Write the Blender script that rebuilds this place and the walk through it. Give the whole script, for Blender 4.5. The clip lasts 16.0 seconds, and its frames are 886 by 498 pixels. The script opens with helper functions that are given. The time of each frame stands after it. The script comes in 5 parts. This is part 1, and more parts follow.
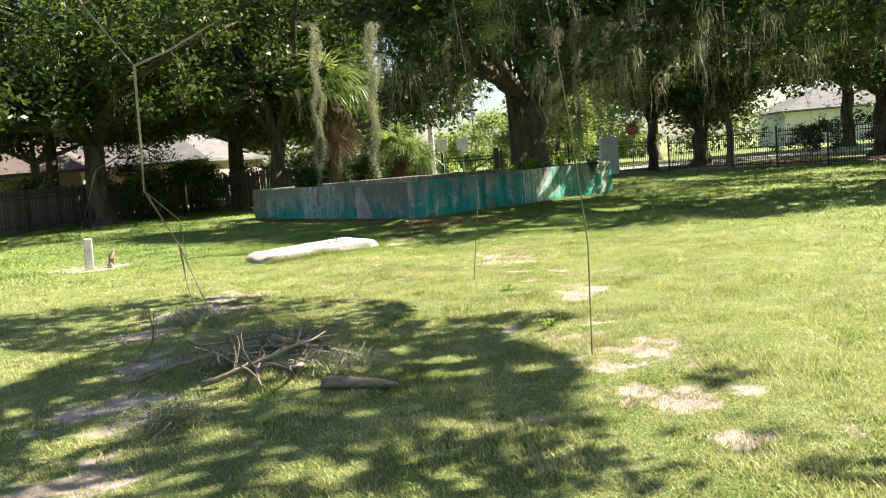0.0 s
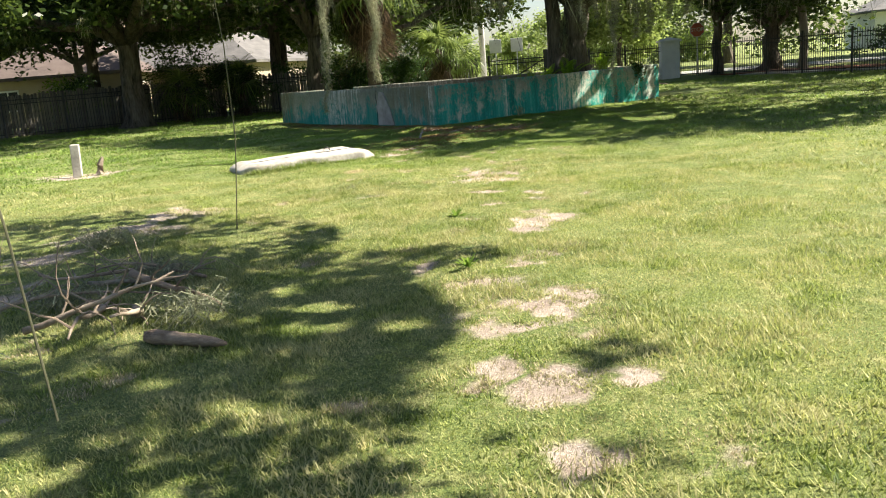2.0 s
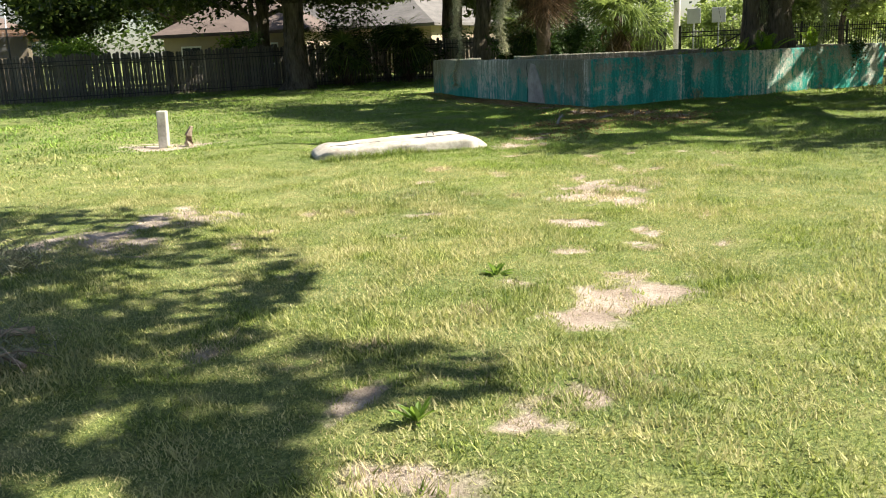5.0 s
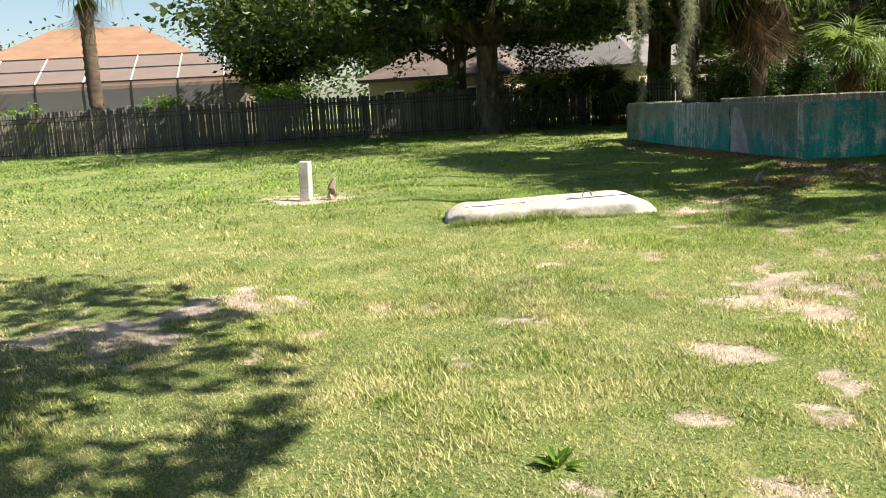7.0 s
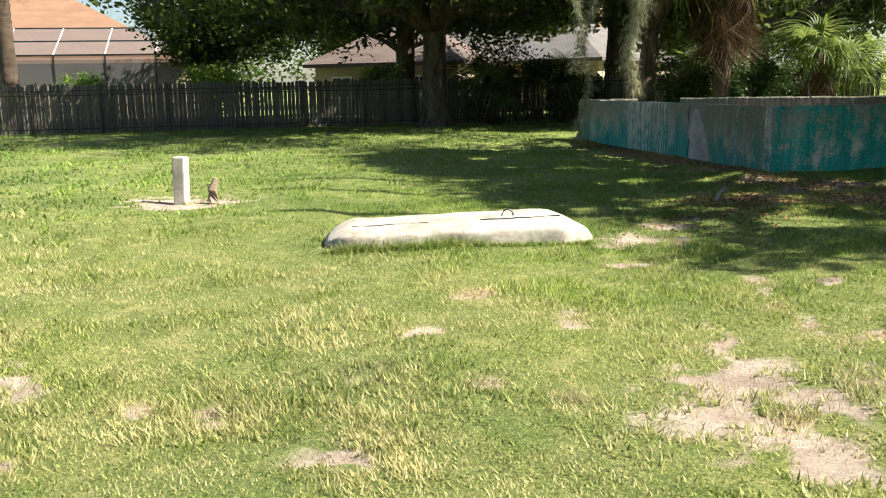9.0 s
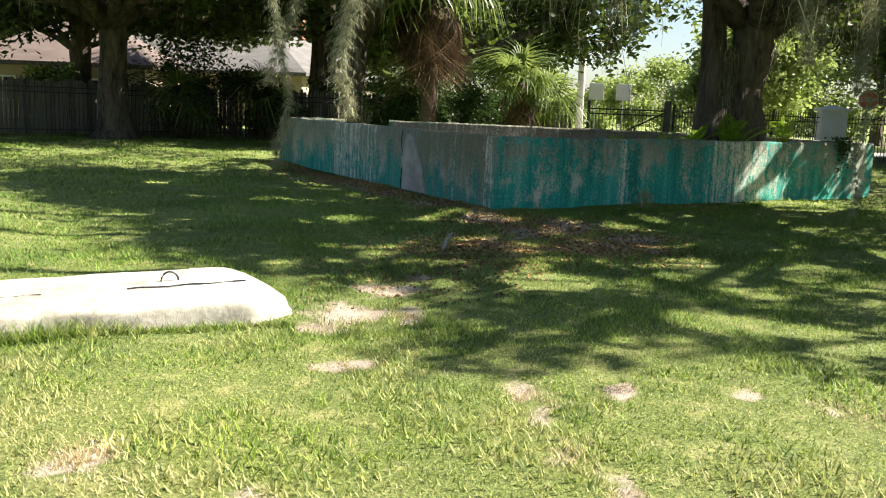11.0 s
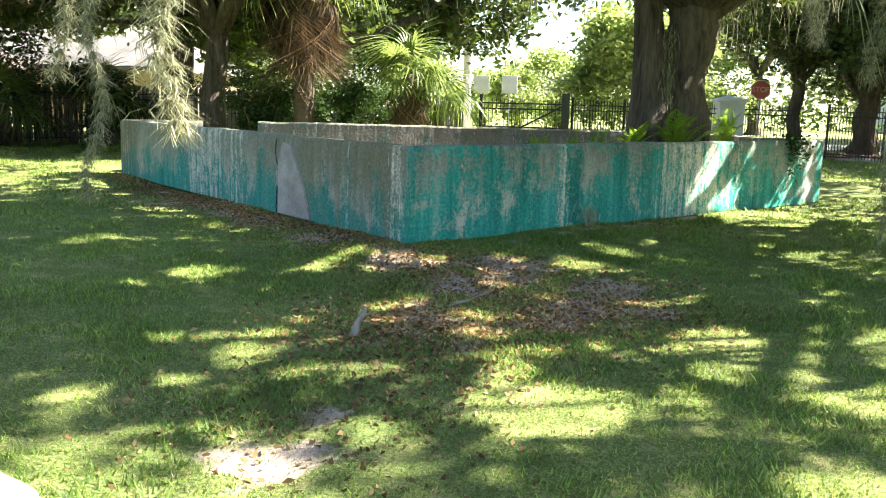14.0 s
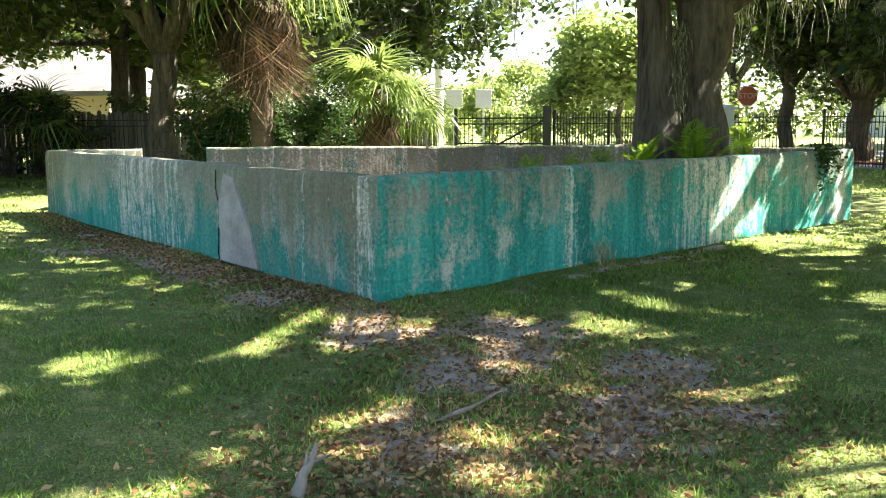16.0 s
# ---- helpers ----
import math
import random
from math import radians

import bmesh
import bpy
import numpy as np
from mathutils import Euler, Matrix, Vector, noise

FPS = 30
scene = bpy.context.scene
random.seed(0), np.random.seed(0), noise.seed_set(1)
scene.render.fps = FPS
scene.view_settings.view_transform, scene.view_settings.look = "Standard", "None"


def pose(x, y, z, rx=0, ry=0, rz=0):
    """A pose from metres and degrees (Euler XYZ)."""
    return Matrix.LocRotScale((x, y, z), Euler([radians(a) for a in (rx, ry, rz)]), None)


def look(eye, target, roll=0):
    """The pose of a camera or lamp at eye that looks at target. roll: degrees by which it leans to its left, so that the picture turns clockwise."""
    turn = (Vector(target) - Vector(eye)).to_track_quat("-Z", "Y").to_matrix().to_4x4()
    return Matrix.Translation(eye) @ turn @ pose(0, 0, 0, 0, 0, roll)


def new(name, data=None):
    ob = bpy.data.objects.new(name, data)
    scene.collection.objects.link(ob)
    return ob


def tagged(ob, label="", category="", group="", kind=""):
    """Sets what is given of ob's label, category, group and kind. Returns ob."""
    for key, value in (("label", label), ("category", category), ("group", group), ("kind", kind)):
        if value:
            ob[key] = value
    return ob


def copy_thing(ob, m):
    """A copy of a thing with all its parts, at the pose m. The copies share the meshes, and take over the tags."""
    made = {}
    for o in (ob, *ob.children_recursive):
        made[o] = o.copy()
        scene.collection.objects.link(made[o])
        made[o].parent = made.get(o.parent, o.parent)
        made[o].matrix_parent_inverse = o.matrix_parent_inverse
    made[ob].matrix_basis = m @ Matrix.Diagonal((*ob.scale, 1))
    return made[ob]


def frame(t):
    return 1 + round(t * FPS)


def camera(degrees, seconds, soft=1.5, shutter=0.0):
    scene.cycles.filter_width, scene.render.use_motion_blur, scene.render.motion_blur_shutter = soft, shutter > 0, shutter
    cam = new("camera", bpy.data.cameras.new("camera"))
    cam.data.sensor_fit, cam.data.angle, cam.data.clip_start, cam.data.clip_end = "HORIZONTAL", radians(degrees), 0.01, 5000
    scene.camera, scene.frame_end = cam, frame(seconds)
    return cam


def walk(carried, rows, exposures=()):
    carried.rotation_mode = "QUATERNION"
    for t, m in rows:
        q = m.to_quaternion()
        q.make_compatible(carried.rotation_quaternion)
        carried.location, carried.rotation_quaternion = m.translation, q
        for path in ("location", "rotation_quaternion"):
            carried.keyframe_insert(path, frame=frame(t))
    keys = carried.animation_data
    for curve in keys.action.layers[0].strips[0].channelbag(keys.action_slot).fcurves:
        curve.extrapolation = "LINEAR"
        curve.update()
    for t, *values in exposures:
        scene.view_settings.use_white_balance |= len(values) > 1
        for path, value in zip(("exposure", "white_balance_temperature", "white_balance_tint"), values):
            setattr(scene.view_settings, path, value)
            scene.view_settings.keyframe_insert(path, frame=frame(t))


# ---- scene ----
cam = camera(55.0, 16.0, soft=1.0)
METRES, EYE, TILT, LEAN, TURN = 17.9, 1.65, 0.0, 0.0, 0.0
ROWS = [
    (0.0, 0.0, 0.0, 0.0, -0.52, -6.12, 4.81),
    (0.5, 0.0178, 0.0175, -0.0007, -0.12, -7.49, 4.97),
    (1.0, 0.0353, 0.0359, -0.0026, 0.18, -8.89, 4.86),
    (1.5, 0.0559, 0.0548, -0.0045, -0.34, -10.64, 5.12),
    (2.0, 0.0764, 0.0759, -0.0056, 4.44, -12.15, 4.53),
    (2.5, 0.092, 0.1056, -0.0068, 4.56, -12.53, 4.21),
    (3.0, 0.1046, 0.132, -0.0082, 4.0, -13.94, 2.68),
    (3.5, 0.1105, 0.1635, -0.0087, 11.77, -15.02, 3.84),
    (4.0, 0.113, 0.1952, -0.0073, 14.08, -13.71, 3.89),
    (6.5, 0.1206, 0.3641, -0.0094, 29.07, -12.72, 2.68),
    (7.0, 0.1172, 0.3936, -0.0084, 32.1, -10.05, 3.13),
    (7.5, 0.108, 0.4303, -0.0095, 30.86, -11.48, 1.72),
    (8.0, 0.1011, 0.4595, -0.0096, 32.73, -10.98, 2.07),
    (10.5, 0.0546, 0.6274, -0.01, 17.58, -10.03, -1.5),
    (11.0, 0.0423, 0.6538, -0.0101, 10.36, -9.57, -2.22),
    (11.5, 0.0326, 0.6855, -0.0096, -0.15, -8.79, -3.0),
    (12.0, 0.0256, 0.712, -0.0081, 0.05, -8.48, -2.05),
    (12.5, 0.0153, 0.7415, -0.0076, -0.17, -6.78, -1.87),
    (13.0, 0.009, 0.7711, -0.0088, -0.76, -7.82, -0.71),
    (13.5, 0.0036, 0.8019, -0.0087, 1.93, -8.98, -2.6),
    (14.0, -0.0008, 0.8269, -0.0071, 1.78, -9.72, -1.42),
    (14.5, -0.0013, 0.8569, -0.0075, 2.6, -8.64, -0.08),
    (15.0, -0.0031, 0.8856, -0.0076, -0.01, -8.21, -0.9),
    (15.5, -0.0057, 0.9146, -0.0078, -1.64, -9.52, -0.49),
    (16.0, -0.0077, 0.9423, -0.0071, -0.21, -8.61, 0.31),
]
EXPOSURES = [(0.0, 1.95), (2.0, 1.7), (8.0, 1.58), (10.5, 1.65), (11.5, 2.2), (12.5, 2.75), (14.5, 3.1), (16.0, 3.15)]
walk(cam, [(t, pose(0, 0, EYE, TILT, LEAN, TURN) @ pose(METRES * x, METRES * y, METRES * z, 90 + pitch, roll, yaw)) for t, x, y, z, yaw, pitch, roll in ROWS], EXPOSURES)

# ---- light ----
SUN_EL, SUN_X, SUN_Y = 46.0, 0.97, 0.25
world = bpy.data.worlds.new("world")
scene.world = world
world.use_nodes = True
wn = world.node_tree
sky = wn.nodes.new("ShaderNodeTexSky")
sky.sky_type, sky.sun_disc = "NISHITA", False
sky.sun_elevation, sky.sun_rotation = radians(SUN_EL), math.atan2(SUN_X, SUN_Y)
sky.air_density, sky.dust_density = 1.0, 1.0
wn.links.new(sky.outputs[0], wn.nodes["Background"].inputs[0])
wn.nodes["Background"].inputs[1].default_value = 0.05
sun = new("sun", bpy.data.lights.new("sun", "SUN"))
sun.data.energy, sun.data.angle, sun.data.color = 5.0, radians(0.55), (1.0, 0.92, 0.78)
c = math.cos(radians(SUN_EL))
sun.matrix_world = look((SUN_X * c * 60, SUN_Y * c * 60, math.sin(radians(SUN_EL)) * 60), (0, 0, 0))

# ---- materials ----
def mat(name, rough=0.8):
    m = bpy.data.materials.new(name)
    m.use_nodes = True
    b = m.node_tree.nodes["Principled BSDF"]
    b.inputs["Roughness"].default_value = rough
    return m, m.node_tree.nodes, m.node_tree.links, b


def noise_node(nt, scale, detail=4.0, rough=0.6, vec=None, stretch=None):
    n = nt.nodes.new("ShaderNodeTexNoise")
    n.inputs["Scale"].default_value, n.inputs["Detail"].default_value, n.inputs["Roughness"].default_value = scale, detail, rough
    src = nt.nodes.new("ShaderNodeTexCoord").outputs["Object"] if vec is None else vec
    if stretch:
        mp = nt.nodes.new("ShaderNodeMapping")
        mp.inputs["Scale"].default_value = stretch
        nt.links.new(src, mp.inputs[0])
        src = mp.outputs[0]
    nt.links.new(src, n.inputs["Vector"])
    return n.outputs["Fac"]


def ramp(nt, fac, stops):
    r = nt.nodes.new("ShaderNodeValToRGB")
    els = r.color_ramp.elements
    while len(els) < len(stops):
        els.new(0.5)
    for e, (p, col) in zip(els, stops):
        e.position, e.color = p, (*col, 1) if len(col) == 3 else col
    nt.links.new(fac, r.inputs[0])
    return r.outputs[0]


def step(nt, fac, a, b):
    """0 below a, 1 above b."""
    r = nt.nodes.new("ShaderNodeMapRange")
    r.inputs[1].default_value, r.inputs[2].default_value = a, b
    nt.links.new(fac, r.inputs[0])
    return r.outputs[0]


def arith(nt, op, a, b):
    n = nt.nodes.new("ShaderNodeMath")
    n.operation, n.use_clamp = op, False
    for i, v in enumerate((a, b)):
        if isinstance(v, (int, float)):
            n.inputs[i].default_value = v
        else:
            nt.links.new(v, n.inputs[i])
    return n.outputs[0]


def mix(nt, fac, a, b, blend="MIX"):
    n = nt.nodes.new("ShaderNodeMix")
    n.data_type, n.blend_type = "RGBA", blend
    for sock, v in ((n.inputs[0], fac), (n.inputs[6], a), (n.inputs[7], b)):
        if isinstance(v, tuple):
            sock.default_value = (*v, 1)
        elif isinstance(v, (int, float)):
            sock.default_value = v
        else:
            nt.links.new(v, sock)
    return n.outputs[2]


def bump(nt, bsdf, height, strength=0.4, dist=0.02):
    n = nt.nodes.new("ShaderNodeBump")
    n.inputs["Strength"].default_value, n.inputs["Distance"].default_value = strength, dist
    nt.links.new(height, n.inputs["Height"])
    nt.links.new(n.outputs[0], bsdf.inputs["Normal"])


def two_scale(name, dark, light, big, small, rough=0.85, relief=0.5, dist=0.01, stretch=None, per_object=0.0, metal=0.0):
    """A surface with stains at one scale and grain at another."""
    m, nodes, links, b = mat(name, rough)
    nt = m.node_tree
    a, g = noise_node(nt, big, 3, stretch=stretch), noise_node(nt, small, 6, 0.7, stretch=stretch)
    f = arith(nt, "ADD", arith(nt, "MULTIPLY", a, 0.6), arith(nt, "MULTIPLY", g, 0.4))
    col = ramp(nt, f, [(0.34, dark), (0.66, light)])
    if per_object:
        rnd = nt.nodes.new("ShaderNodeObjectInfo").outputs["Random"]
        k = step(nt, rnd, 0.0, 1.0)
        v = nt.nodes.new("ShaderNodeHueSaturation")
        links.new(col, v.inputs["Color"])
        links.new(arith(nt, "ADD", 1.0 - per_object, arith(nt, "MULTIPLY", k, 2 * per_object)), v.inputs["Value"])
        col = v.outputs[0]
    links.new(col, b.inputs["Base Color"])
    b.inputs["Metallic"].default_value = metal
    bump(nt, b, g, relief, dist)
    return m


def leafy(name, dark, light, through_light, rough=0.45, share=0.45, straw=None):
    """Thin leaves that let light through; each one a little different."""
    m, nodes, links, b = mat(name, rough)
    b.inputs["Specular IOR Level"].default_value = 0.22
    nt = m.node_tree
    rnd = nt.nodes.new("ShaderNodeNewGeometry").outputs["Random Per Island"]
    col = ramp(nt, rnd, [(0.0, dark), (0.25, tuple(v * 1.2 for v in dark)), (0.75, light), (1.0, tuple(min(1, v * 1.6) for v in light))])
    patch = noise_node(nt, 0.45, 2)
    col = mix(nt, 1.0, col, ramp(nt, patch, [(0.32, (0.5, 0.55, 0.48)), (0.68, (1.3, 1.2, 1.05))]), "MULTIPLY")
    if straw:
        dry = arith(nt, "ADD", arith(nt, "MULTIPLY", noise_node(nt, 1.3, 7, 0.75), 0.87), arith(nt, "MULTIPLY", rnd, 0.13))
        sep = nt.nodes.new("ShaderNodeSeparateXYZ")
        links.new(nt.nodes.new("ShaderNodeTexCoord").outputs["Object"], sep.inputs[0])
        # past y 16: straw thins, and tree shade is painted in as cooler green
        lush_shade = step(nt, arith(nt, "ADD", sep.outputs["Y"], arith(nt, "MULTIPLY", noise_node(nt, 0.3, 2), 4.0)), 16.0, 20.0)
        dry = arith(nt, "SUBTRACT", dry, arith(nt, "MULTIPLY", lush_shade, 0.17))
        col = mix(nt, arith(nt, "MULTIPLY", lush_shade, 0.75), col, mix(nt, 1.0, col, (0.74, 1.0, 1.1), "MULTIPLY"))
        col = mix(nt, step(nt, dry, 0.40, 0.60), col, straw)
    links.new(col, b.inputs["Base Color"])
    t = nodes.new("ShaderNodeBsdfTranslucent")
    links.new(mix(nt, 0.6, col, through_light), t.inputs[0])
    s = nodes.new("ShaderNodeMixShader")
    s.inputs[0].default_value = share
    links.new(b.outputs[0], s.inputs[1])
    links.new(t.outputs[0], s.inputs[2])
    links.new(s.outputs[0], nodes["Material Output"].inputs[0])
    return m


OAK_LEAF = leafy("oak_leaf", (0.014, 0.028, 0.008), (0.055, 0.088, 0.024), (0.19, 0.27, 0.045), 0.4, 0.3)
BRIGHT_LEAF = leafy("bright_leaf", (0.06, 0.13, 0.02), (0.16, 0.27, 0.05), (0.35, 0.5, 0.08))
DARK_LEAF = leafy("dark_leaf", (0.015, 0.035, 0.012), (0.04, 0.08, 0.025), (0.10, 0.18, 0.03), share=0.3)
# paler leaf: distance haze and backlight painted into the colour
HAZE_LEAF = leafy("haze_far_leaf", (0.13, 0.19, 0.05), (0.30, 0.38, 0.13), (0.45, 0.55, 0.16))
PALM_LEAF = leafy("palm_leaf", (0.05, 0.09, 0.025), (0.18, 0.24, 0.08), (0.34, 0.42, 0.11), 0.35)
FERN_LEAF = leafy("fern_leaf", (0.09, 0.19, 0.02), (0.22, 0.40, 0.04), (0.45, 0.65, 0.06), 0.4)
DEAD_FROND = leafy("dead_frond", (0.035, 0.025, 0.016), (0.15, 0.10, 0.065), (0.2, 0.13, 0.07), 0.8, 0.15)
MOSS = leafy("spanish_moss", (0.13, 0.14, 0.095), (0.36, 0.37, 0.27), (0.36, 0.37, 0.25), 0.9, 0.35)
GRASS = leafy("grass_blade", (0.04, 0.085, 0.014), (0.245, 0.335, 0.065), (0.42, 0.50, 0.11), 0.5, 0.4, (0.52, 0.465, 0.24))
DRY_GRASS = leafy("dry_grass", (0.30, 0.265, 0.16), (0.56, 0.50, 0.35), (0.5, 0.44, 0.28), 0.8, 0.3)
LITTER = leafy("leaf_litter", (0.13, 0.07, 0.035), (0.42, 0.27, 0.14), (0.3, 0.2, 0.1), 0.7, 0.15)
BARK = two_scale("oak_bark", (0.022, 0.017, 0.012), (0.20, 0.165, 0.125), 2.0, 8, 0.95, 1.0, 0.12, (2.4, 2.4, 0.4))
PALE_BARK = two_scale("pale_bark", (0.16, 0.14, 0.12), (0.36, 0.33, 0.28), 2, 12, 0.95, 0.8, 0.02, (1.5, 1.5, 0.5))
PALM_BARK = two_scale("palm_bark", (0.035, 0.025, 0.018), (0.13, 0.095, 0.065), 2, 14, 0.95, 1.0, 0.03, (1, 1, 2.5))
DEAD_WOOD = two_scale("dead_wood", (0.12, 0.08, 0.055), (0.42, 0.34, 0.26), 4, 30, 0.9, 0.7, 0.01)
ROTTEN = two_scale("rotten_wood", (0.15, 0.095, 0.065), (0.50, 0.37, 0.26), 5, 28, 0.95, 1.0, 0.02, (0.6, 2, 2))
TWIG = two_scale("twig", (0.05, 0.05, 0.03), (0.16, 0.15, 0.09), 6, 40, 0.85, 0.4, 0.003)
GREY_WOOD = two_scale("weathered_board", (0.06, 0.052, 0.042), (0.27, 0.245, 0.20), 1.6, 10, 0.9, 0.6, 0.006, (6, 6, 0.5), 0.3)
IRON = two_scale("black_iron", (0.008, 0.008, 0.009), (0.025, 0.025, 0.026), 3, 60, 0.45, 0.2, 0.002)
SLAB = two_scale("pale_concrete", (0.20, 0.175, 0.14), (0.54, 0.51, 0.45), 2.6, 18, 0.9, 0.7, 0.012)
POST = two_scale("post_concrete", (0.28, 0.26, 0.23), (0.55, 0.52, 0.46), 4, 30, 0.9, 0.6, 0.008)
PILLAR = two_scale("white_stucco", (0.62, 0.61, 0.58), (0.82, 0.81, 0.78), 1.5, 40, 0.9, 0.4, 0.004)
SOIL = two_scale("soil", (0.05, 0.035, 0.025), (0.16, 0.11, 0.075), 3, 30, 0.95, 0.8, 0.02)
TAN_WALL = two_scale("tan_stucco", (0.32, 0.26, 0.19), (0.44, 0.37, 0.28), 0.6, 30, 0.9, 0.3, 0.004)
BROWN_ROOF = two_scale("brown_shingle", (0.075, 0.055, 0.05), (0.15, 0.115, 0.10), 0.8, 9, 0.9, 0.6, 0.02, (1, 1, 4))
GREY_ROOF = two_scale("grey_shingle", (0.085, 0.082, 0.08), (0.18, 0.17, 0.165), 0.8, 9, 0.9, 0.6, 0.02, (1, 1, 4))
ORANGE_ROOF = two_scale("orange_tile", (0.18, 0.10, 0.06), (0.26, 0.155, 0.095), 0.8, 9, 0.85, 0.6, 0.02, (1, 1, 4))
ROAD = two_scale("pale_road", (0.30, 0.29, 0.27), (0.45, 0.44, 0.41), 0.5, 30, 0.9, 0.3, 0.005)
MULCH = two_scale("red_mulch", (0.10, 0.035, 0.022), (0.3, 0.12, 0.075), 3, 35, 0.95, 0.9, 0.02)
WHITE = two_scale("white_paint", (0.68, 0.68, 0.66), (0.8, 0.8, 0.78), 1, 30, 0.6, 0.15, 0.002)
RED = two_scale("sign_red", (0.55, 0.10, 0.07), (0.66, 0.18, 0.13), 1, 30, 0.4, 0.05, 0.001)
DARK = two_scale("dark_glass", (0.01, 0.012, 0.015), (0.03, 0.035, 0.04), 1, 10, 0.2, 0.0, 0.001)
BRICK = two_scale("chimney_brick", (0.22, 0.09, 0.06), (0.38, 0.18, 0.12), 3, 20, 0.9, 0.6, 0.01)
METAL = two_scale("pale_metal", (0.45, 0.46, 0.47), (0.6, 0.61, 0.62), 2, 30, 0.5, 0.1, 0.001)

# screen mesh of the pool cage: fine gauze
SCREEN, nodes, links, b = mat("screen_gauze", 0.7)
b.inputs["Base Color"].default_value = (0.10, 0.10, 0.11, 1)
clear = nodes.new("ShaderNodeBsdfTransparent")
gauze = nodes.new("ShaderNodeMixShader")
gauze.inputs[0].default_value = 0.62
links.new(clear.outputs[0], gauze.inputs[1])
links.new(b.outputs[0], gauze.inputs[2])
links.new(gauze.outputs[0], nodes["Material Output"].inputs[0])

# lawn soil and thatch under the blades; the attribute "bare" says where no grass grows
LAWN, nodes, links, b = mat("lawn", 0.95)
nt = LAWN.node_tree
fine, mid, wide = noise_node(nt, 55, 5, 0.75), noise_node(nt, 4.0, 4), noise_node(nt, 0.45, 3)
green = ramp(nt, fine, [(0.3, (0.035, 0.06, 0.012)), (0.5, (0.13, 0.17, 0.04)), (0.7, (0.34, 0.36, 0.12))])
green = mix(nt, step(nt, mid, 0.5, 0.75), green, ramp(nt, fine, [(0.3, (0.16, 0.16, 0.06)), (0.7, (0.46, 0.43, 0.2))]))
green = mix(nt, 1.0, green, ramp(nt, wide, [(0.3, (0.75, 0.85, 0.7)), (0.7, (1.15, 1.1, 1.0))]), "MULTIPLY")
sand = ramp(nt, arith(nt, "ADD", arith(nt, "MULTIPLY", fine, 0.55), arith(nt, "MULTIPLY", mid, 0.45)),
            [(0.3, (0.15, 0.105, 0.08)), (0.5, (0.37, 0.30, 0.24)), (0.68, (0.60, 0.52, 0.44))])
att = nodes.new("ShaderNodeAttribute")
att.attribute_name = "bare"
rag = arith(nt, "ADD", att.outputs["Fac"], arith(nt, "MULTIPLY", arith(nt, "SUBTRACT", mid, 0.5), 0.9))
links.new(mix(nt, step(nt, rag, 0.35, 0.6), green, sand), b.inputs["Base Color"])
bump(nt, b, fine, 0.9, 0.03)


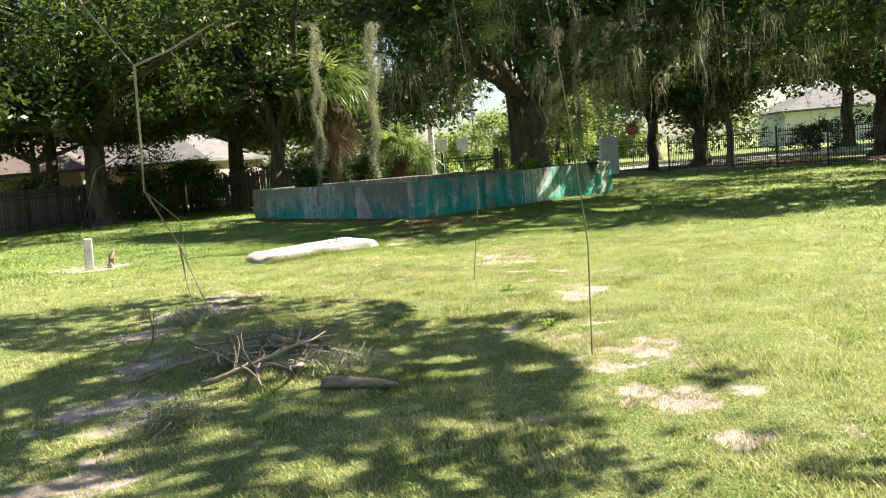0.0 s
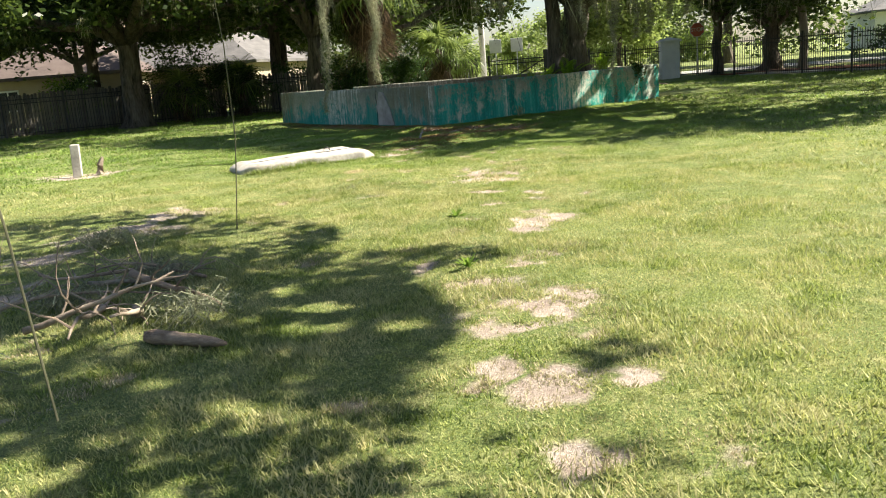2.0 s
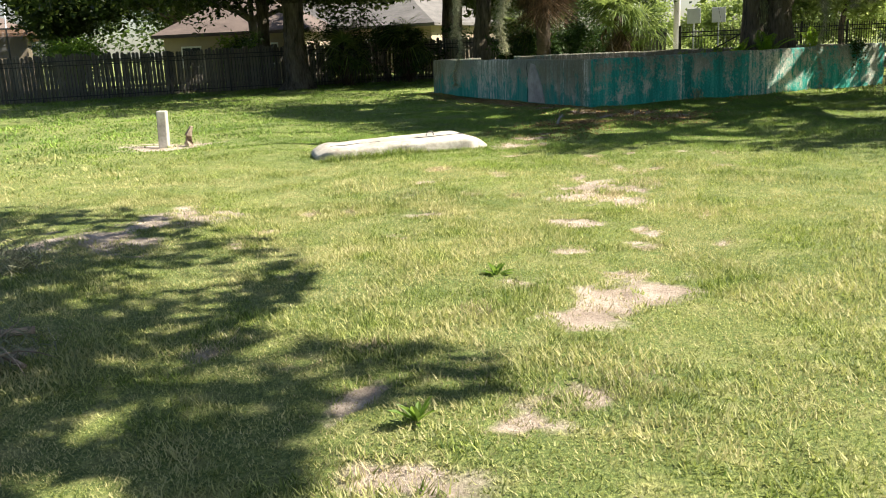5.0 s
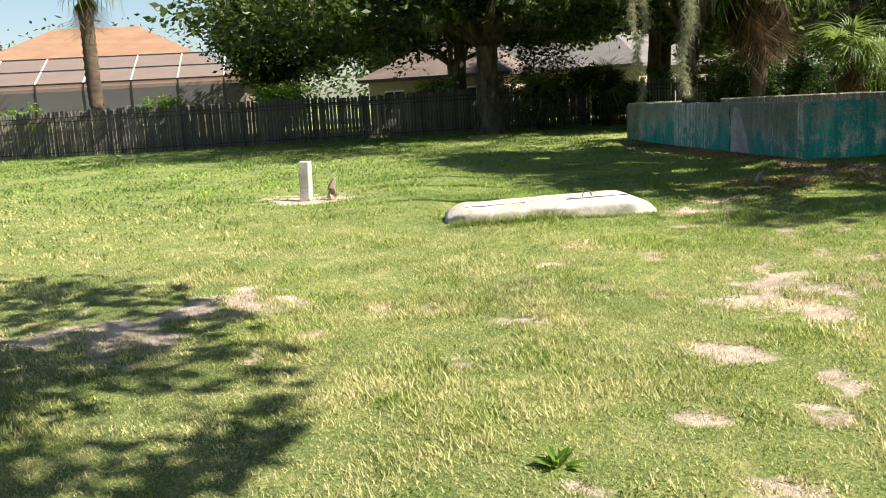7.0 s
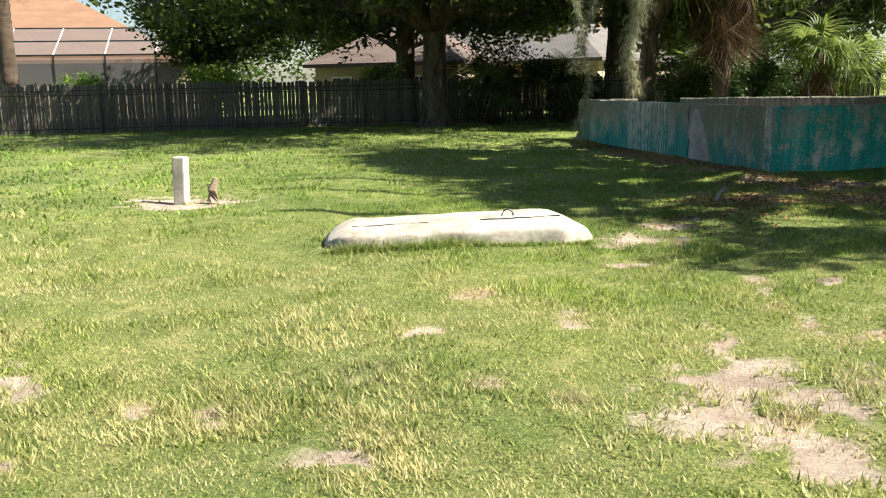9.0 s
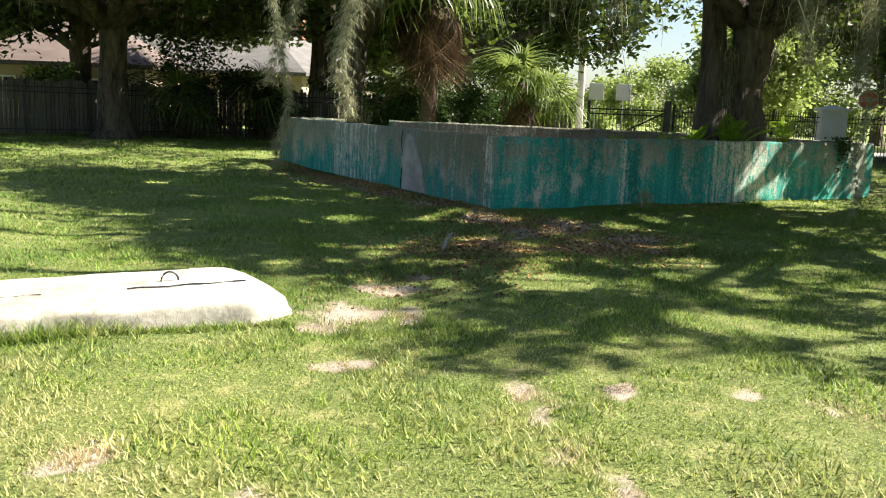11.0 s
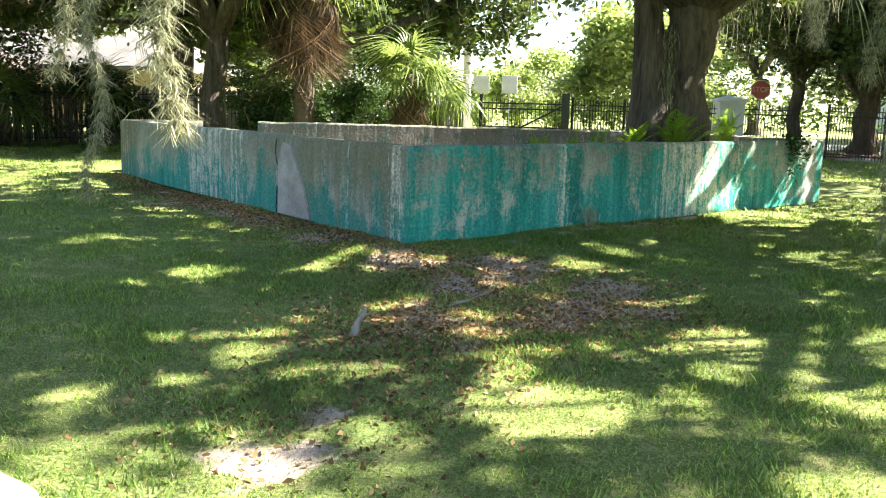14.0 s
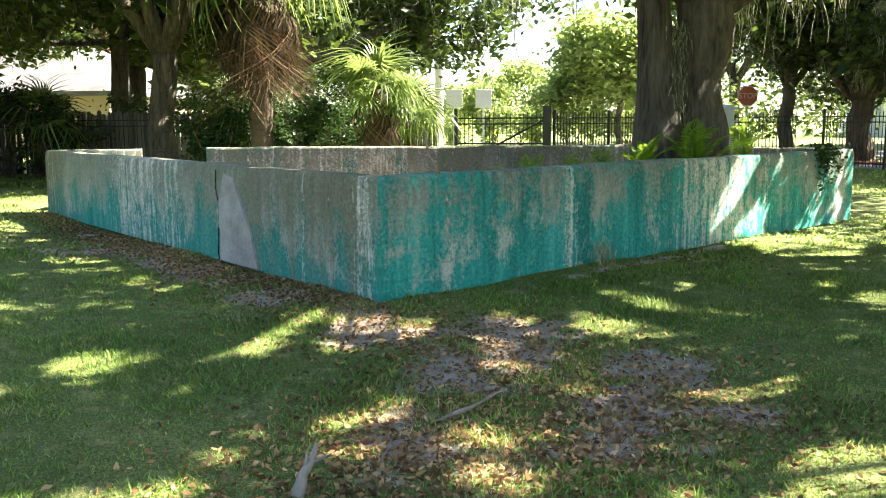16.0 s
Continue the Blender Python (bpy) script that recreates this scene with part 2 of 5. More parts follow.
def painted_wall(name, paint_mask, brown_stops, streak_stops, high=0.2):
    """Old concrete with worn turquoise paint, mildew, pale drips and painted sun. Local x runs along the wall, z is up.
    """
    m, nodes, links, b = mat(name, 0.85)
    nt = m.node_tree
    co = nt.nodes.new("ShaderNodeTexCoord").outputs["Object"]
    sep = nt.nodes.new("ShaderNodeSeparateXYZ")
    links.new(co, sep.inputs[0])
    x, z = sep.outputs["X"], sep.outputs["Z"]
    run = noise_node(nt, 1.0, 6, 0.65, co, (4.0, 1.0, 0.35))
    run2 = noise_node(nt, 1.0, 6, 0.7, co, (11.0, 1.0, 0.7))
    blot, grain = noise_node(nt, 1.0, 8, 0.72, co, (2.2, 1.0, 1.5)), noise_node(nt, 26, 6, 0.78, co)
    fleck = noise_node(nt, 1.0, 6, 0.75, co, (11.0, 1.0, 6.5))
    grey = ramp(nt, arith(nt, "ADD", arith(nt, "MULTIPLY", blot, 0.6), arith(nt, "MULTIPLY", grain, 0.4)),
                [(0.36, (0.14, 0.15, 0.11)), (0.5, (0.34, 0.345, 0.27)), (0.66, (0.62, 0.60, 0.52))])
    paint = ramp(nt, arith(nt, "ADD", arith(nt, "MULTIPLY", grain, 0.5), arith(nt, "MULTIPLY", run, 0.5)), [(0.38, (0.005, 0.12, 0.10)), (0.5, (0.015, 0.30, 0.245)), (0.64, (0.12, 0.48, 0.41))])
    # paint lasts longest low on the wall
    keep = arith(nt, "MULTIPLY", arith(nt, "SUBTRACT", ramp(nt, arith(nt, "DIVIDE", x, 10.0), paint_mask), 0.5), 0.32)
    def centred(pairs):
        total = None
        for sock, k in pairs:
            v = arith(nt, "MULTIPLY", arith(nt, "SUBTRACT", sock, 0.5), k)
            total = v if total is None else arith(nt, "ADD", total, v)
        return total

    wear = centred(((blot, 1.5), (run, 0.45), (fleck, 0.8), (grain, 0.4), (arith(nt, "SUBTRACT", z, 0.12), high)))
    gone = step(nt, arith(nt, "SUBTRACT", wear, keep), -0.09, 0.13)
    col = mix(nt, arith(nt, "MULTIPLY", gone, 0.92), paint, grey)
    # mildew under the rim
    dark = arith(nt, "MULTIPLY", step(nt, arith(nt, "ADD", z, arith(nt, "MULTIPLY", run2, 1.2)), 1.05, 1.7), step(nt, arith(nt, "ADD", arith(nt, "MULTIPLY", blot, 0.5), arith(nt, "MULTIPLY", fleck, 0.5)), 0.40, 0.56))
    col = mix(nt, arith(nt, "MULTIPLY", dark, 0.72), col, (0.05, 0.055, 0.042))
    # brown and olive stretches
    brown = ramp(nt, arith(nt, "DIVIDE", x, 10.0), brown_stops)
    col = mix(nt, arith(nt, "MULTIPLY", arith(nt, "MULTIPLY", brown, 0.8), step(nt, arith(nt, "ADD", run, arith(nt, "MULTIPLY", z, 0.12)), 0.40, 0.60)), col, ramp(nt, grain, [(0.3, (0.055, 0.05, 0.024)), (0.7, (0.20, 0.165, 0.085))]))
    # pale lime drips; on the right wall also a painted sunlit stretch
    drip_and_sun_at = ramp(nt, arith(nt, "DIVIDE", x, 10.0), streak_stops)
    lime_and_sun = step(nt, centred(((run2, 0.8), (fleck, 0.55), (blot, 0.2), (grain, 0.45), (drip_and_sun_at, 0.34))), 0.05, 0.24)
    col = mix(nt, lime_and_sun, col, ramp(nt, grain, [(0.3, (0.44, 0.43, 0.35)), (0.7, (0.76, 0.74, 0.64))]))
    links.new(col, b.inputs["Base Color"])
    bump(nt, b, arith(nt, "ADD", grain, blot), 0.7, 0.012)
    return m


def g(v):
    return (v, v, v)


# pale stops 0.45 to 0.57 paint the sunlit patch among real drips
WALL_RIGHT = painted_wall("painted_wall_right", [(0, g(0.6)), (0.2, g(0.65)), (0.28, g(0.45)), (0.36, g(0.75)), (0.6, g(0.6)), (0.85, g(0.35))],
                          [(0, g(0)), (1, g(0))],
                          [(0, g(0.2)), (0.07, g(0.1)), (0.08, g(0.5)), (0.10, g(0.1)), (0.22, g(0.1)), (0.24, g(1)), (0.27, g(0.15)), (0.41, g(0.15)), (0.45, g(0.9)), (0.57, g(0.85)), (0.59, g(0.1)), (0.63, g(0.8)), (0.67, g(0.2)), (0.85, g(0.55))])
WALL_LEFT = painted_wall("painted_wall_left", [(0, g(0.35)), (0.1, g(0.05)), (0.3, g(0.15)), (0.45, g(0.3)), (0.65, g(0.35)), (0.7, g(0)), (0.95, g(0))],
                         [(0, g(0.4)), (0.03, g(0.9)), (0.2, g(0.85)), (0.3, g(0.45)), (0.5, g(0.4)), (0.68, g(0.2)), (0.84, g(0.3)), (0.9, g(1))],
                         [(0, g(0.45)), (0.03, g(0.75)), (0.06, g(0.2)), (0.115, g(0.2)), (0.125, g(0.75)), (0.14, g(0.1)), (0.36, g(0.1)), (0.42, g(0.75)), (0.6, g(0.8)), (0.68, g(0.3)), (0.85, g(0.15)), (0.91, g(0.5))], 0.55)
WALL_BACK = painted_wall("painted_wall_back", [(0, g(0.2)), (0.05, g(0)), (1, g(0))], [(0, g(0.6)), (0.5, g(0.8)), (1, g(0.6))],
                         [(0, g(0.5)), (0.3, g(0.8)), (0.5, g(0.3)), (0.8, g(0.7)), (1, g(0.4))])


# ---- mesh helpers ----
class Buf:
    """Vertices and faces gathered for one mesh."""
    def __init__(self):
        self.v, self.f = [], []

    def add(self, verts, faces):
        n = len(self.v)
        self.v.extend(tuple(p) for p in verts)
        self.f.extend(tuple(n + i for i in f) for f in faces)

    def box(self, lo, hi, m=None):
        ps = [Vector((x, y, z)) for z in (lo[2], hi[2]) for y in (lo[1], hi[1]) for x in (lo[0], hi[0])]
        if m is not None:
            ps = [m @ p for p in ps]
        self.add(ps, [(0, 2, 3, 1), (4, 5, 7, 6), (0, 1, 5, 4), (2, 6, 7, 3), (0, 4, 6, 2), (1, 3, 7, 5)])

    def tube(self, pts, radii, sides=8, lumps=0.0, ridge=0.0):
        pts = [Vector(p) for p in pts]
        verts, faces, ref = [], [], Vector((0.31, 0.17, 0.93))
        for i, p in enumerate(pts):
            d = (pts[min(i + 1, len(pts) - 1)] - pts[max(i - 1, 0)]).normalized()
            side = d.cross(ref)
            side = side.normalized() if side.length > 0.2 else d.orthogonal().normalized()
            up = d.cross(side).normalized()
            for k in range(sides):
                a = 2 * math.pi * k / sides
                r = radii[i] * (1 + lumps * noise.noise(Vector((math.cos(a) * 1.7, math.sin(a) * 1.7, p.z * 0.6 + p.x * 0.3 + 3))))
                if ridge:
                    r *= 1 + ridge * (noise.noise(Vector((math.cos(a) * 6, math.sin(a) * 6, p.z * 0.5))) + 0.7 * noise.noise(Vector((math.cos(a) * 13, math.sin(a) * 13, p.z * 1.1)))) + 0.7 * ridge * math.cos(2 * a + 0.5)
                verts.append(p + side * math.cos(a) * r + up * math.sin(a) * r)
        for i in range(len(pts) - 1):
            for k in range(sides):
                a, b2 = i * sides + k, i * sides + (k + 1) % sides
                faces.append((a, b2, b2 + sides, a + sides))
        faces.append(tuple(range(sides))[::-1])
        faces.append(tuple((len(pts) - 1) * sides + k for k in range(sides)))
        self.add(verts, faces)

    def mesh(self, name, smooth=False):
        me = bpy.data.meshes.new(name)
        me.from_pydata(self.v, [], self.f)
        if smooth:
            me.polygons.foreach_set("use_smooth", [True] * len(me.polygons))
        me.update()
        return me


def fast_mesh(name, verts, corners):
    """verts (N, 3); corners: how many vertices in a row make a face."""
    me = bpy.data.meshes.new(name)
    n = len(verts)
    me.vertices.add(n)
    me.vertices.foreach_set("co", np.ascontiguousarray(verts, dtype=np.float32).ravel())
    me.loops.add(n)
    me.loops.foreach_set("vertex_index", np.arange(n, dtype=np.int32))
    me.polygons.add(n // corners)
    me.polygons.foreach_set("loop_start", np.arange(0, n, corners, dtype=np.int32))
    me.update(calc_edges=True)
    return me


def bm_mesh(name, bm, smooth=False):
    me = bpy.data.meshes.new(name)
    bm.to_mesh(me)
    bm.free()
    if smooth:
        me.polygons.foreach_set("use_smooth", [True] * len(me.polygons))
    return me


def part(name, data, material, parent, label="", smooth=False, m=None):
    """One mesh object under a thing; data is a Buf, a bmesh or a mesh."""
    me = data.mesh(name, smooth) if isinstance(data, Buf) else bm_mesh(name, data, smooth) if isinstance(data, bmesh.types.BMesh) else data
    if not me.materials:
        me.materials.append(material)
    ob = new(name, me)
    ob.parent = parent
    if m is not None:
        ob.matrix_basis = m
    if label:
        tagged(ob, label)
    return ob


def thing(name, m, label, category, group="", kind=""):
    ob = new(name)
    ob.matrix_basis = m
    return tagged(ob, label, category, group, kind)


def solid(name, data, material, label, category, m=None, kind="", smooth=False, group=""):
    ob = part(name, data, material, None, smooth=smooth, m=m)
    return tagged(ob, label, category, group, kind)


def bevel_box(lo, hi, width, segments=2):
    bm = bmesh.new()
    bmesh.ops.create_cube(bm, size=1)
    for v in bm.verts:
        v.co = Vector([lo[i] + (v.co[i] + 0.5) * (hi[i] - lo[i]) for i in range(3)])
    bmesh.ops.bevel(bm, geom=list(bm.edges), offset=width, segments=segments, affect="EDGES", profile=0.6)
    return bm


rng = np.random.default_rng(7)


def unit(n):
    v = rng.normal(size=(n, 3))
    return v / np.linalg.norm(v, axis=1, keepdims=True)


def leaf_cloud(name, centres, size, aspect=0.5, droop=0.0):
    """Diamond leaves, one at each centre, turned at random, folded a little."""
    n = len(centres)
    a, r = unit(n), unit(n)
    a[:, 2] = a[:, 2] * 0.6 - droop
    a /= np.linalg.norm(a, axis=1, keepdims=True)
    b2 = np.cross(a, r)
    b2 /= np.linalg.norm(b2, axis=1, keepdims=True) + 1e-9
    s = size * rng.uniform(0.6, 1.35, (n, 1))
    nrm = np.cross(a, b2) * s * 0.08
    v = np.stack([centres - a * s * 0.5, centres + b2 * s * aspect * 0.5 + nrm, centres + a * s * 0.5, centres - b2 * s * aspect * 0.5 + nrm], axis=1)
    return fast_mesh(name, v.reshape(-1, 3), 4)


def strands(tops, lengths, width, wiggle=0.12, segs=4):
    """Hanging ribbons that taper; returns quads."""
    n = len(tops)
    ang = rng.uniform(0, 2 * math.pi, n)
    side = np.stack([np.cos(ang), np.sin(ang), np.zeros(n)], axis=1) * (width * rng.uniform(0.5, 1.4, (n, 1)))
    cur, out = np.array(tops, float), []
    for k in range(segs):
        nxt = cur + rng.normal(size=(n, 3)) * (wiggle * lengths / segs)[:, None]
        nxt[:, 2] = cur[:, 2] - lengths / segs
        w0, w1 = 1 - k / segs * 0.85, 1 - (k + 1) / segs * 0.85
        out.append(np.stack([cur - side * w0, cur + side * w0, nxt + side * w1, nxt - side * w1], axis=1))
        cur = nxt
    return np.concatenate(out).reshape(-1, 3)


def moss_mesh(name, anchors, lengths, per=10, spread=0.10, width=0.012):
    t = np.repeat(np.asarray(anchors, float), per, axis=0)
    t = t + rng.normal(size=t.shape) * spread * np.array([1, 1, 0.5])
    ln = np.repeat(np.asarray(lengths, float), per) * rng.uniform(0.25, 1.0, len(t))
    return fast_mesh(name, strands(t, ln, width, 0.24), 4)


# ---- ground ----
# bare places: x, y, half-length, half-width, turn in degrees
SANDY = [(1.46, 6.54, 0.47, 0.5, -20), (1.4, 5.22, 0.21, 0.19, -16), (-2.54, 6.18, 0.53, 0.5, -16), (-2.32, 4.81, 0.45, 0.38, -13), (-2.77, 7.61, 0.37, 0.5, -19), (1.51, 8.15, 0.19, 0.41, -15),
        (1.1, 7.24, 0.29, 0.16, -12), (1.73, 6.67, 0.11, 0.5, -11), (1.26, 6.23, 0.31, 0.2, -10), (1.6, 4.5, 0.2, 0.2, -5), (2.09, 4.56, 0.13, 0.26, -5), (1.62, 6.97, 0.11, 0.15, 1),
        (1.23, 5.5, 0.12, 0.16, 5), (1.5, 5.44, 0.11, 0.11, 5), (1.71, 5.96, 0.07, 0.12, 4)]
WORN = [(1.54, 9.57, 0.27, 0.6, -28), (-3.28, 9.29, 0.39, 0.37, -22), (0.92, 13.61, 0.55, 0.6, -28), (-3.29, 10.62, 0.5, 0.6, -18), (-2.93, 11.58, 0.37, 0.4, -20), (-2.81, 11.74, 0.38, 0.35, 24),
        (-2.65, 10.5, 0.24, 0.49, 26), (0.92, 11.84, 0.22, 0.26, 26), (0.7, 14.15, 0.2, 0.47, 23), (1.26, 13.17, 0.2, 0.53, 25), (1.52, 11.61, 0.06, 0.28, 27), (1.59, 10.95, 0.08, 0.2, 27),
        (1.09, 10.76, 0.15, 0.1, 27), (-7.29, 17.77, 0.68, 0.6, 17), (0.5, 15.95, 0.08, 0.32, 22), (0.99, 14.84, 0.07, 0.22, 21), (0.58, 14.42, 0.14, 0.13, 21), (-0.36, 14.36, 0.09, 0.23, 21),
        (-1.22, 14.59, 0.08, 0.23, 21), (-1.03, 17.48, 0.27, 0.28, 24), (-0.91, 17.38, 0.28, 0.32, 6), (-0.5, 17.58, 0.1, 0.22, 7), (-0.86, 18.23, 0.26, 0.17, 8), (-1.01, 17.02, 0.14, 0.18, 6)]
LITTERED = [(-0.61, 22.88, 0.41, 0.56, 14), (0.28, 22.47, 0.53, 0.6, 13), (0.95, 21.47, 0.54, 0.6, 12), (-0.21, 20.6, 0.42, 0.56, 11), (-4.1, 26.99, 0.99, 0.6, 21), (-1.68, 24.23, 0.53, 0.6, 16),
        (-0.02, 21.92, 0.49, 0.6, 3), (0.88, 21.13, 0.58, 0.6, 3), (-0.29, 20.88, 0.23, 0.57, 3), (0.04, 20.02, 0.16, 0.26, 3), (-0.57, 19.98, 0.13, 0.21, 3), (-0.72, 18.75, 0.14, 0.17, 3),
        (0.23, 23.01, 0.77, 0.53, 3), (-0.32, 21.11, 0.18, 0.25, -1), (1.17, 22.02, 0.42, 0.5, -1), (1.35, 21.09, 0.35, 0.35, -1), (0.67, 20.78, 0.3, 0.3, -1), (0.26, 22.73, 0.4, 0.47, -1),
        (-0.77, 23.45, 0.27, 0.49, -2), (-0.34, 20.33, 0.27, 0.15, -1), (0.16, 20.44, 0.17, 0.19, -1)]
LITTERED += [(-2.6, 25.5, 2.4, 0.4, 129), (-5.0, 28.6, 1.3, 0.3, 129), (2.2, 26.0, 2.2, 0.2, 43)]
BARE = [(x, y, a * 0.9, b * 0.85, turn) for x, y, a, b, turn in SANDY] + WORN + [(x, y, a * 0.72, b * 0.72, turn) for x, y, a, b, turn in LITTERED]
spot_rng = random.Random(5)
for k in range(60):
    BARE.append((spot_rng.uniform(-1.8, 2.2), spot_rng.uniform(5, 16.5), spot_rng.uniform(0.06, 0.2), spot_rng.uniform(0.04, 0.1), spot_rng.uniform(0, 180)))


def bare_at(x, y):
    """How bare the lawn is, 0 to about 1; arrays."""
    w = np.zeros_like(x)
    for bx, by, a, b2, turn in BARE:
        c2, s2 = math.cos(radians(turn)), math.sin(radians(turn))
        u, v = ((x - bx) * c2 + (y - by) * s2) / a, (-(x - bx) * s2 + (y - by) * c2) / b2
        w = np.maximum(w, np.exp(-(u * u + v * v) * 0.55))
    rag = np.sin(5.1 * x + 2.3 * np.sin(3.7 * y)) * np.sin(6.3 * y + 1.9 * np.sin(4.3 * x)) + 0.6 * np.sin(13 * x + 2 * np.sin(9 * y)) * np.sin(15 * y + 2 * np.sin(11 * x))
    rag = rag + 0.5 * np.sin(31 * x + 3 * np.sin(23 * y)) * np.sin(29 * y + 3 * np.sin(27 * x))
    return np.clip(w * (0.78 + 0.5 * rag), 0, 1.2)


def height_at(x, y):
    """Small waves in the lawn."""
    near = np.clip((60 - np.hypot(x, y - 15)) / 40, 0, 1)
    return near * 0.018 * (np.sin(x * 1.9 + 0.7 * y) + np.sin(y * 1.3 - x * 0.8 + 1) + 0.6 * np.sin(4.1 * x + 2.3) * np.sin(3.7 * y)) - 0.03 * bare_at(x, y)


def spread_axis(lo, hi, pitch, far):
    inner = list(np.arange(lo, hi, pitch))
    out, d, p = [], pitch, hi
    while p < far:
        out.append(p)
        d *= 1.25
        p += d
    low, d, p = [], pitch, lo - pitch
    while p > -far:
        low.append(p)
        d *= 1.25
        p -= d
    return np.array(low[::-1] + inner + out)


gx, gy = spread_axis(-8, 8, 0.13, 1500), spread_axis(1, 28, 0.13, 1500)
X, Y = np.meshgrid(gx, gy)
Z = height_at(X, Y)
me = bpy.data.meshes.new("ground")
nx, ny = len(gx), len(gy)
idx = np.arange(nx * ny).reshape(ny, nx)
quads = np.stack([idx[:-1, :-1], idx[:-1, 1:], idx[1:, 1:], idx[1:, :-1]], axis=-1).reshape(-1, 4)
me.from_pydata(np.stack([X, Y, Z], axis=-1).reshape(-1, 3).tolist(), [], quads.tolist())
me.polygons.foreach_set("use_smooth", [True] * len(me.polygons))
me.attributes.new("bare", "FLOAT", "POINT").data.foreach_set("value", bare_at(X, Y).ravel().astype(np.float32))
solid("ground", me, LAWN, "patchy sunlit lawn with bare sandy spots", "ground", kind="structure")


def blades(name, x, y, length, width, material, label, dry=False):
    n = len(x)
    w = bare_at(x, y) + rng.normal(size=n) * 0.12
    ok = (w > 0.15) & (rng.random(n) < 0.7) if dry else w < 0.46
    ok &= off_wall(x, y)
    x, y = x[ok], y[ok]
    n = len(x)
    base = np.stack([x, y, height_at(x, y) - 0.005], axis=1)
    tuft = 0.75 + 0.6 * np.sin(x * 2.3 + 1.1 * np.sin(y * 1.7)) * np.sin(y * 2.9 + np.sin(x * 3.1)) + 0.35 * np.sin(x * 7.1 + 2 * np.sin(y * 5)) * np.sin(y * 8.3)
    ln = length * rng.uniform(0.4, 1.4, n) * np.clip(tuft, 0.5, 1.2)
    ang, lean = rng.uniform(0, 2 * math.pi, n), rng.uniform(0.3, 1.4, n)
    tip = base + np.stack([np.cos(ang) * lean * ln, np.sin(ang) * lean * ln, ln], axis=1)
    a2 = ang + math.pi / 2 + rng.normal(size=n) * 0.4
    side = np.stack([np.cos(a2), np.sin(a2), np.zeros(n)], axis=1) * (width * rng.uniform(0.6, 1.3, (n, 1)))
    v = np.stack([base - side, base + side, tip], axis=1)
    solid(name, fast_mesh(name, v.reshape(-1, 3), 3), material, label, "grass", kind="stuff")


def off_wall(x, y):
    """True outside the planter and the slab."""
    inside = (y > 23.85 + (x + 0.65) * 0.865) & (y > 23.85 - (x + 0.65) * 1.205) & (y < 33)
    u, v = (x + 2.5) * 0.836 + (y - 16.88) * 0.549, -(x + 2.5) * 0.549 + (y - 16.88) * 0.836
    return ~inside & ~((abs(u + 0.07) < 1.24) & (abs(v) < 0.54))


def along_walk(n, y0, y1, spread):
    """Places strewn about the line walked, thinning to the sides."""
    y = rng.uniform(y0, y1, n)
    mid = np.interp(y, [0, 3.5, 6.5, 8.2, 11.7, 16.9, 26], [0.3, 1.5, 1.2, 0.6, 0.2, -0.1, 0.3])
    return mid + rng.normal(size=n) * spread, y


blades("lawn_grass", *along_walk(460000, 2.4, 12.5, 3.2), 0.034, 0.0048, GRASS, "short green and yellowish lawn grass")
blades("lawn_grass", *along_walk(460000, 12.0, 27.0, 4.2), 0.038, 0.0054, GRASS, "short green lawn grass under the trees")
fx, fy = rng.uniform(-36, 20, 300000), rng.uniform(8, 43, 300000)
far = (np.abs(fx) > rng.uniform(4.5, 8.5, 300000)) | (fy > 26)
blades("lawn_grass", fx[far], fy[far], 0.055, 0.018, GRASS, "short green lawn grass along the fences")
spot = np.array(BARE)[rng.integers(0, len(BARE), 90000)]
blades("dry_grass", spot[:, 0] + rng.normal(size=90000) * spot[:, 2] * 0.8, spot[:, 1] + rng.normal(size=90000) * spot[:, 2] * 0.8, 0.032, 0.0035, DRY_GRASS, "dry straw-coloured grass at bare spots", dry=True)

# longer tufts along the slab's front edge
k = rng.uniform(-1.35, 1.35, 2600)
fx = -2.5 + k * 0.836 + 0.549 * (0.6 + np.abs(rng.normal(size=2600)) * 0.07)
fy = 16.88 + k * 0.549 - 0.836 * (0.6 + np.abs(rng.normal(size=2600)) * 0.07)
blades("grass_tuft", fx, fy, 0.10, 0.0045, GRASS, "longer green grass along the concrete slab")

# leaf litter at the foot of the planter and on the bare spots in the shade
n = 22000
pick = rng.integers(0, len(LITTERED), n)
cs = np.array([b[:2] for b in LITTERED])[pick]
px = cs + rng.normal(size=(n, 2)) * np.array([0.5, 0.5])
along = rng.uniform(0, 9.3, n)
wall_side = np.stack([-0.65 - along * 0.638 - 0.15, 23.85 + along * 0.77 - 0.1], axis=1) + rng.normal(size=(n, 2)) * 0.25
px = np.where((rng.random(n) < 0.4)[:, None], wall_side, px)
px = px[off_wall(px[:, 0], px[:, 1])]
solid("leaf_litter", leaf_cloud("leaf_litter", np.column_stack([px, height_at(px[:, 0], px[:, 1]) + 0.008]), 0.045, 0.5), LITTER, "dry brown fallen oak leaves on the ground", "leaf litter", kind="stuff")


